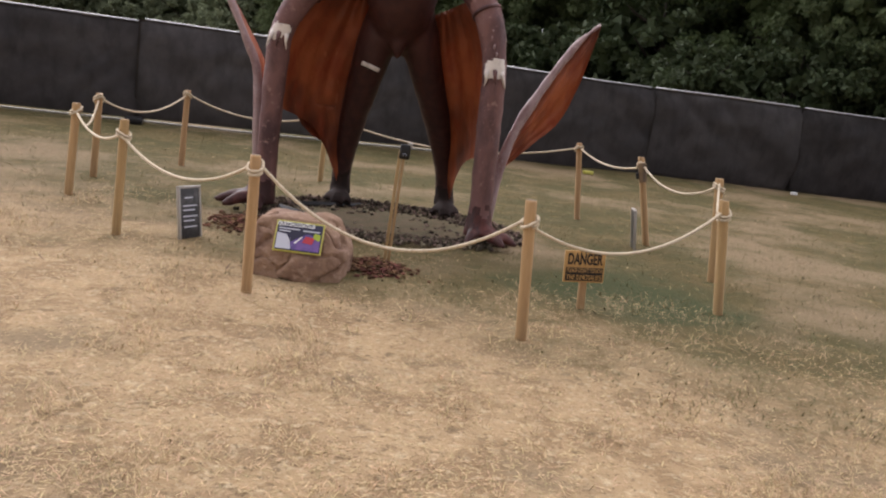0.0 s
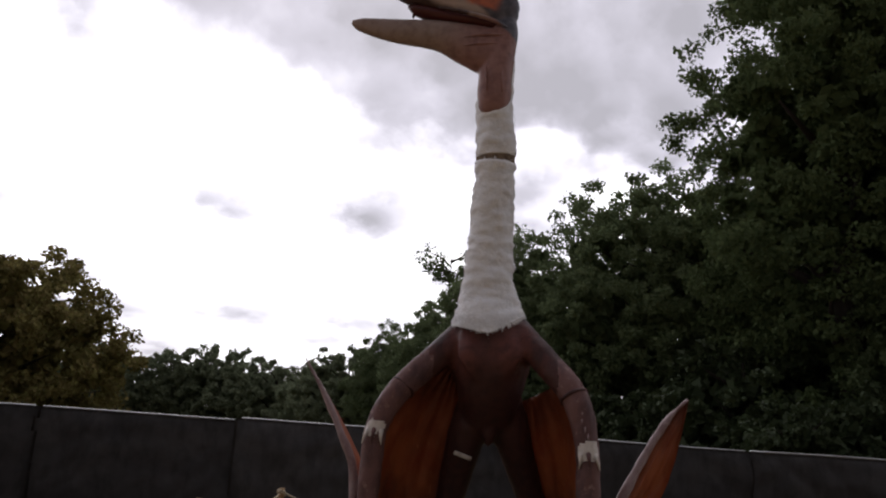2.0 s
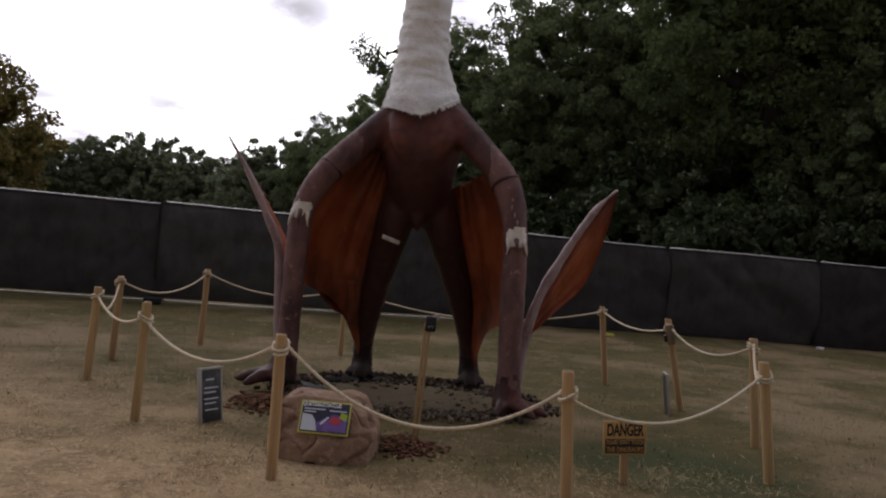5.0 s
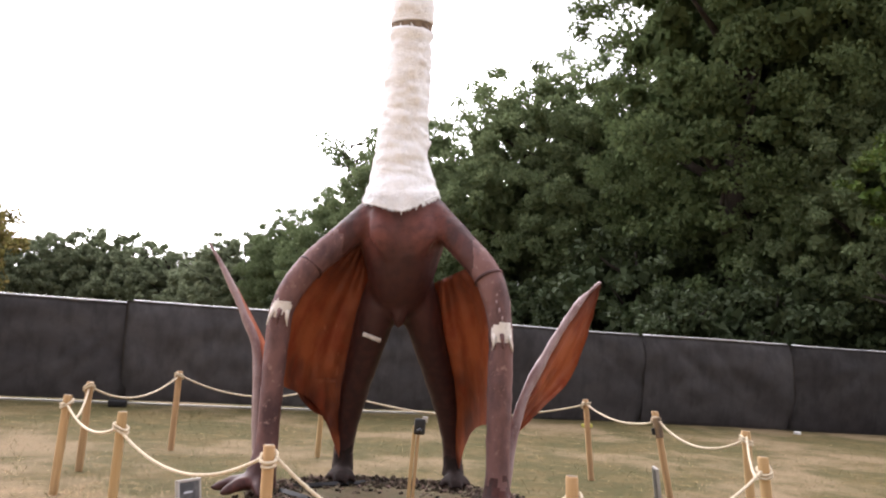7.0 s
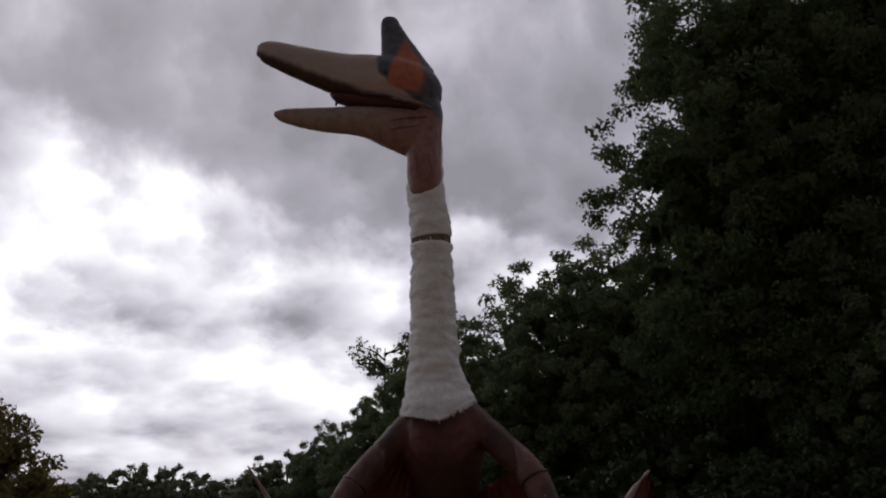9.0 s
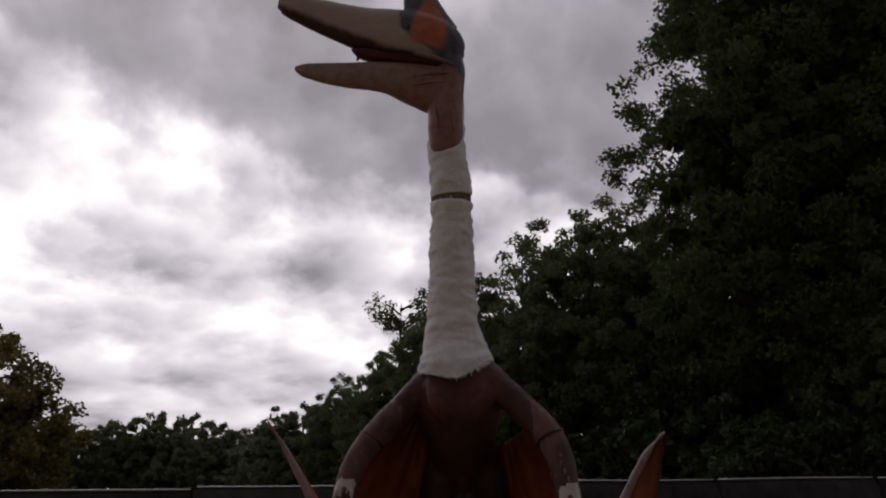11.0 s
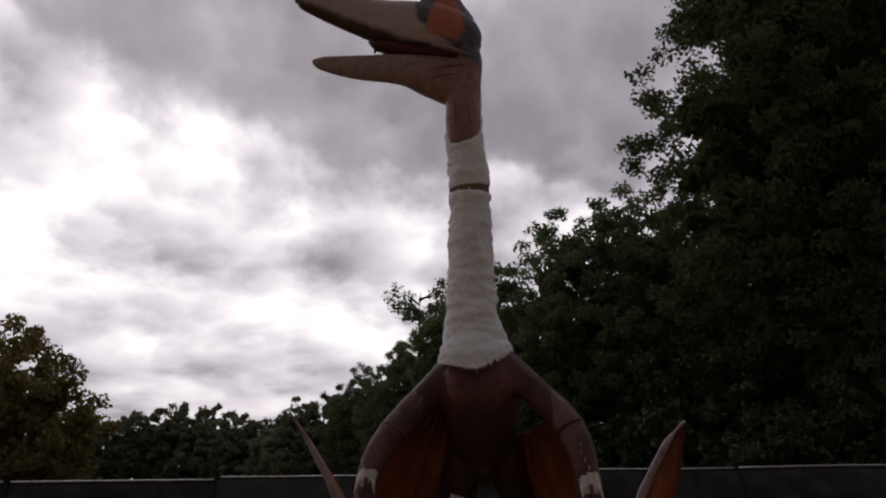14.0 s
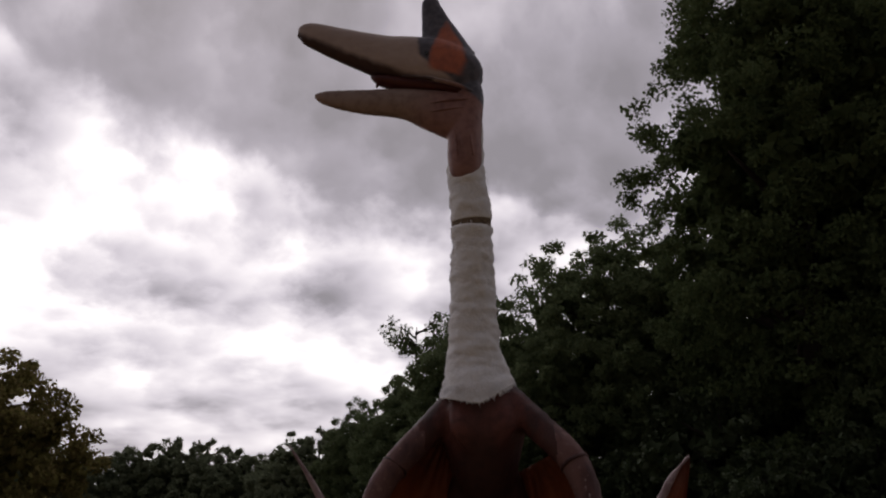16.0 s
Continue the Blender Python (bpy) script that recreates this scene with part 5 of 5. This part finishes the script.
def build_danger():
    s = thing("danger_sign", "yellow and black danger board on a short wooden stake", "sign", pose(1.19, 6.39, 0, 0, -5, 4))
    bm = bmesh.new()
    box(bm, (0.055, 0.035, 0.34), (0.0, 0.03, 0.12), Euler((0, 0.03, 0)).to_matrix().to_4x4(), bevel=0.005)
    part("stake", bm, M_POST, s)
    tilt = pose(-0.005, 0, 0.335, 0, 1.5, 0)
    bm = bmesh.new()
    box(bm, (0.305, 0.016, 0.235), bevel=0.004)
    board = part("board", bm, M_YELLOW, s)
    board.matrix_basis = tilt
    bm = bmesh.new()
    box(bm, (0.28, 0.004, 0.10), bevel=0.001)
    ob = part("black_field", bm, M_BLACK, board)
    ob.matrix_basis = pose(0, -0.0095, -0.056)
    for text, z, size, width, mat, y in (("DANGER", 0.052, 0.115, 0.262, M_BLACK, -0.0095), ("PLEASE DON'T TOUCH", -0.029, 0.046, 0.262, M_YELLOW, -0.0125), ("THE DINOSAURS", -0.081, 0.052, 0.262, M_YELLOW, -0.0125)):
        lettering("lettering", text, size, pose(0, y, z, 90, 0, 0), mat, board, width, bold=0.03 if z > 0 else 0.006)
    for x, a in ((-0.035, 14), (0.0, 0), (0.03, -10)):
        bm = bmesh.new()
        bm.faces.new([bm.verts.new(v) for v in ((-0.007, 0, 0.03), (0.007, 0, 0.03), (0.001, 0, -0.02))])
        ob = part("claw_mark", bm, M_BLACK, board, smooth=False)
        ob.matrix_basis = pose(x, -0.0105, 0.10, 0, a, 0)


build_danger()


def build_lamp_stake():
    s = thing("sensor_stake", "split wooden stake topped with a black sensor box", "stake", pose(-0.275, 7.2, 0, 0, 1.4, 0))
    for x, w in ((-0.016, 0.026), (0.016, 0.022)):
        bm = bmesh.new()
        box(bm, (w, 0.03, 0.99), (x, 0, 0.435), bevel=0.003)
        part("batten", bm, M_POST, s)
    bm = bmesh.new()
    box(bm, (0.085, 0.07, 0.12), (0.02, -0.02, 0.93), bevel=0.018)
    housing = part("housing", bm, M_DARKBOX, s, "black plastic housing")
    bm = bmesh.new()
    loft(bm, [(0.02, -0.05, 0.905, 0.025, 0.025), (0.02, -0.075, 0.90, 0.02, 0.02)], seg=12, n=2, ref=(0, 0, 1))
    part("lens", bm, M_EYE, housing, "dark lens")
    bm = bmesh.new()
    box(bm, (0.04, 0.03, 0.045), (0.055, -0.03, 0.985), bevel=0.006)
    part("clip", bm, M_ALU, s, "pale metal clip")


build_lamp_stake()


def build_small_board(m, label):
    s = thing("notice_board", label, "sign", m, "small notice boards")
    w, h = 0.22, 0.42
    back = pose(0, 0, 0, -8, 0, 0)
    bm = bmesh.new()
    box(bm, (w, 0.02, h), (0, 0, h / 2), bevel=0.003)
    board = part("board", bm, M_BOARD, s)
    board.matrix_basis = back
    for x, z, sx, sz in ((-w / 2, h / 2, 0.018, h), (w / 2, h / 2, 0.018, h), (0, h, w + 0.018, 0.02)):
        bm = bmesh.new()
        box(bm, (sx, 0.03, sz), (x, -0.002, z), bevel=0.003)
        ob = part("rim", bm, M_ALU, s)
        ob.matrix_basis = back
    for k, (z, l) in enumerate(((0.335, 0.10), (0.27, 0.17), (0.235, 0.15), (0.185, 0.18), (0.15, 0.14), (0.10, 0.16))):
        bm = bmesh.new()
        box(bm, (l * 0.85, 0.003, 0.012), (0.0 if k % 2 else -0.012, -0.0125, z))
        part("text_bar", bm, M_PALEGREY, board, smooth=False)


build_small_board(pose(-1.88, 7.28, 0, 0, 0, 57), "dark notice board with pale text in a metal rim")
build_small_board(pose(2.37, 9.3, 0, 0, 0, 82), "dark notice board turned edge-on beside a barrier post")


# ---------------------------------------------------------------- plinth, rubble and chips under the statue
def build_plinth():
    s = thing("base_frame", "low black steel bars of the statue's base frame", "base frame", pose(-0.5, 9.2, 0))
    for a, b in (((-1.0, -0.1), (0.0, 0.55)), ((0.0, 0.55), (0.8, 0.62)), ((-1.0, -0.1), (-0.6, -0.5))):
        bm = bmesh.new()
        loft(bm, [(*a, 0.05, 0.03, 0.03), ((a[0] + b[0]) / 2, (a[1] + b[1]) / 2, 0.055, 0.03, 0.03), (*b, 0.05, 0.03, 0.03)], seg=4, n=2, ref=(0, 0, 1))
        part("bar", bm, M_DARKBOX, s, smooth=False)
    bm = bmesh.new()
    n = 48
    rings = []
    for k, (f, z) in enumerate(((1.0, -0.02), (0.9, 0.03), (0.5, 0.035), (0.02, 0.035))):
        rings.append([bm.verts.new((-0.3 + 1.35 * f * math.cos(a) * (1 + 0.1 * noise.noise(Vector((math.cos(a) * 2, math.sin(a) * 2, 0)))), 8.95 + 0.98 * f * math.sin(a) * (1 + 0.1 * noise.noise(Vector((math.cos(a) * 2, math.sin(a) * 2, 3)))), z)) for a in [2 * math.pi * j / n for j in range(n)]])
    for r, q in zip(rings, rings[1:]):
        for j in range(n):
            bm.faces.new((r[j], r[(j + 1) % n], q[(j + 1) % n], q[j]))
    tagged(part("soil_patch", bm, M_SOIL), "bare trodden soil under the statue", "soil", kind="structure")


build_plinth()


def ring_stone(i):
    a = rnd.uniform(0, 6.283)
    f = 1 + rnd.gauss(0, 0.10) if rnd.random() < 0.955 else rnd.uniform(0.35, 1.25)
    back_ = math.sin(a) > 0
    r = rnd.uniform(0.009, 0.028) * (1.25 if back_ else 0.95)
    v, f_ = lump(r)
    heap = 0.075 * math.exp(-((f - 1) / 0.09) ** 2) * (1.0 if back_ else 0.45)
    c = Vector((-0.3 + 1.18 * f * math.cos(a), 8.95 + 0.82 * f * math.sin(a), 0.03 + heap * rnd.random()))
    return [c + p for p in v], f_


scatter(ring_stone, 4600, M_RUBBLE, "rubble", "dark rubble and wood chips heaped round the statue's feet", "rubble")


def chip_pile(cx, cy, rx, ry):
    def one(i):
        v, f = lump(rnd.uniform(0.008, 0.022))
        a, q = rnd.uniform(0, 6.283), abs(rnd.gauss(0, 0.5))
        c = Vector((cx + rx * q * math.cos(a), cy + ry * q * math.sin(a), 0.012 + 0.07 * rnd.random() * math.exp(-q * q * 3)))
        return [c + Vector((p.x * 1.3, p.y * 0.8, p.z * 0.6)) for p in v], f
    return one


scatter(chip_pile(-1.55, 8.15, 0.38, 0.42), 1300, M_CHIPS, "bark_chips", "russet bark chips heaped on the grass", "bark chips")
scatter(chip_pile(-0.38, 6.98, 0.30, 0.26), 1200, M_CHIPS, "bark_chips", "russet bark chips spilled beside the boulder", "bark chips")


# small litter near the fence
def litter(label, mat, at, size):
    bm = bmesh.new()
    box(bm, size, (0, 0, size[2] / 2), bevel=min(size) * 0.25)
    ob = part("marker_block", bm, mat)
    ob.matrix_basis = pose(*at)
    tagged(ob, label, "block")


litter("white block lying in the grass by the fence", M_WHITE, (8.4, 18.4, 0, 0, 0, 10), (0.13, 0.09, 0.06))
litter("yellow block lying in the grass by the fence", M_EDGE, (3.6, 17.2, 0, 0, 0, 10), (0.2, 0.1, 0.07))
litter("dark block lying in the grass by the fence", M_DARKBOX, (-4.85, 15.9, 0, 0, 0, 10), (0.3, 0.25, 0.13))
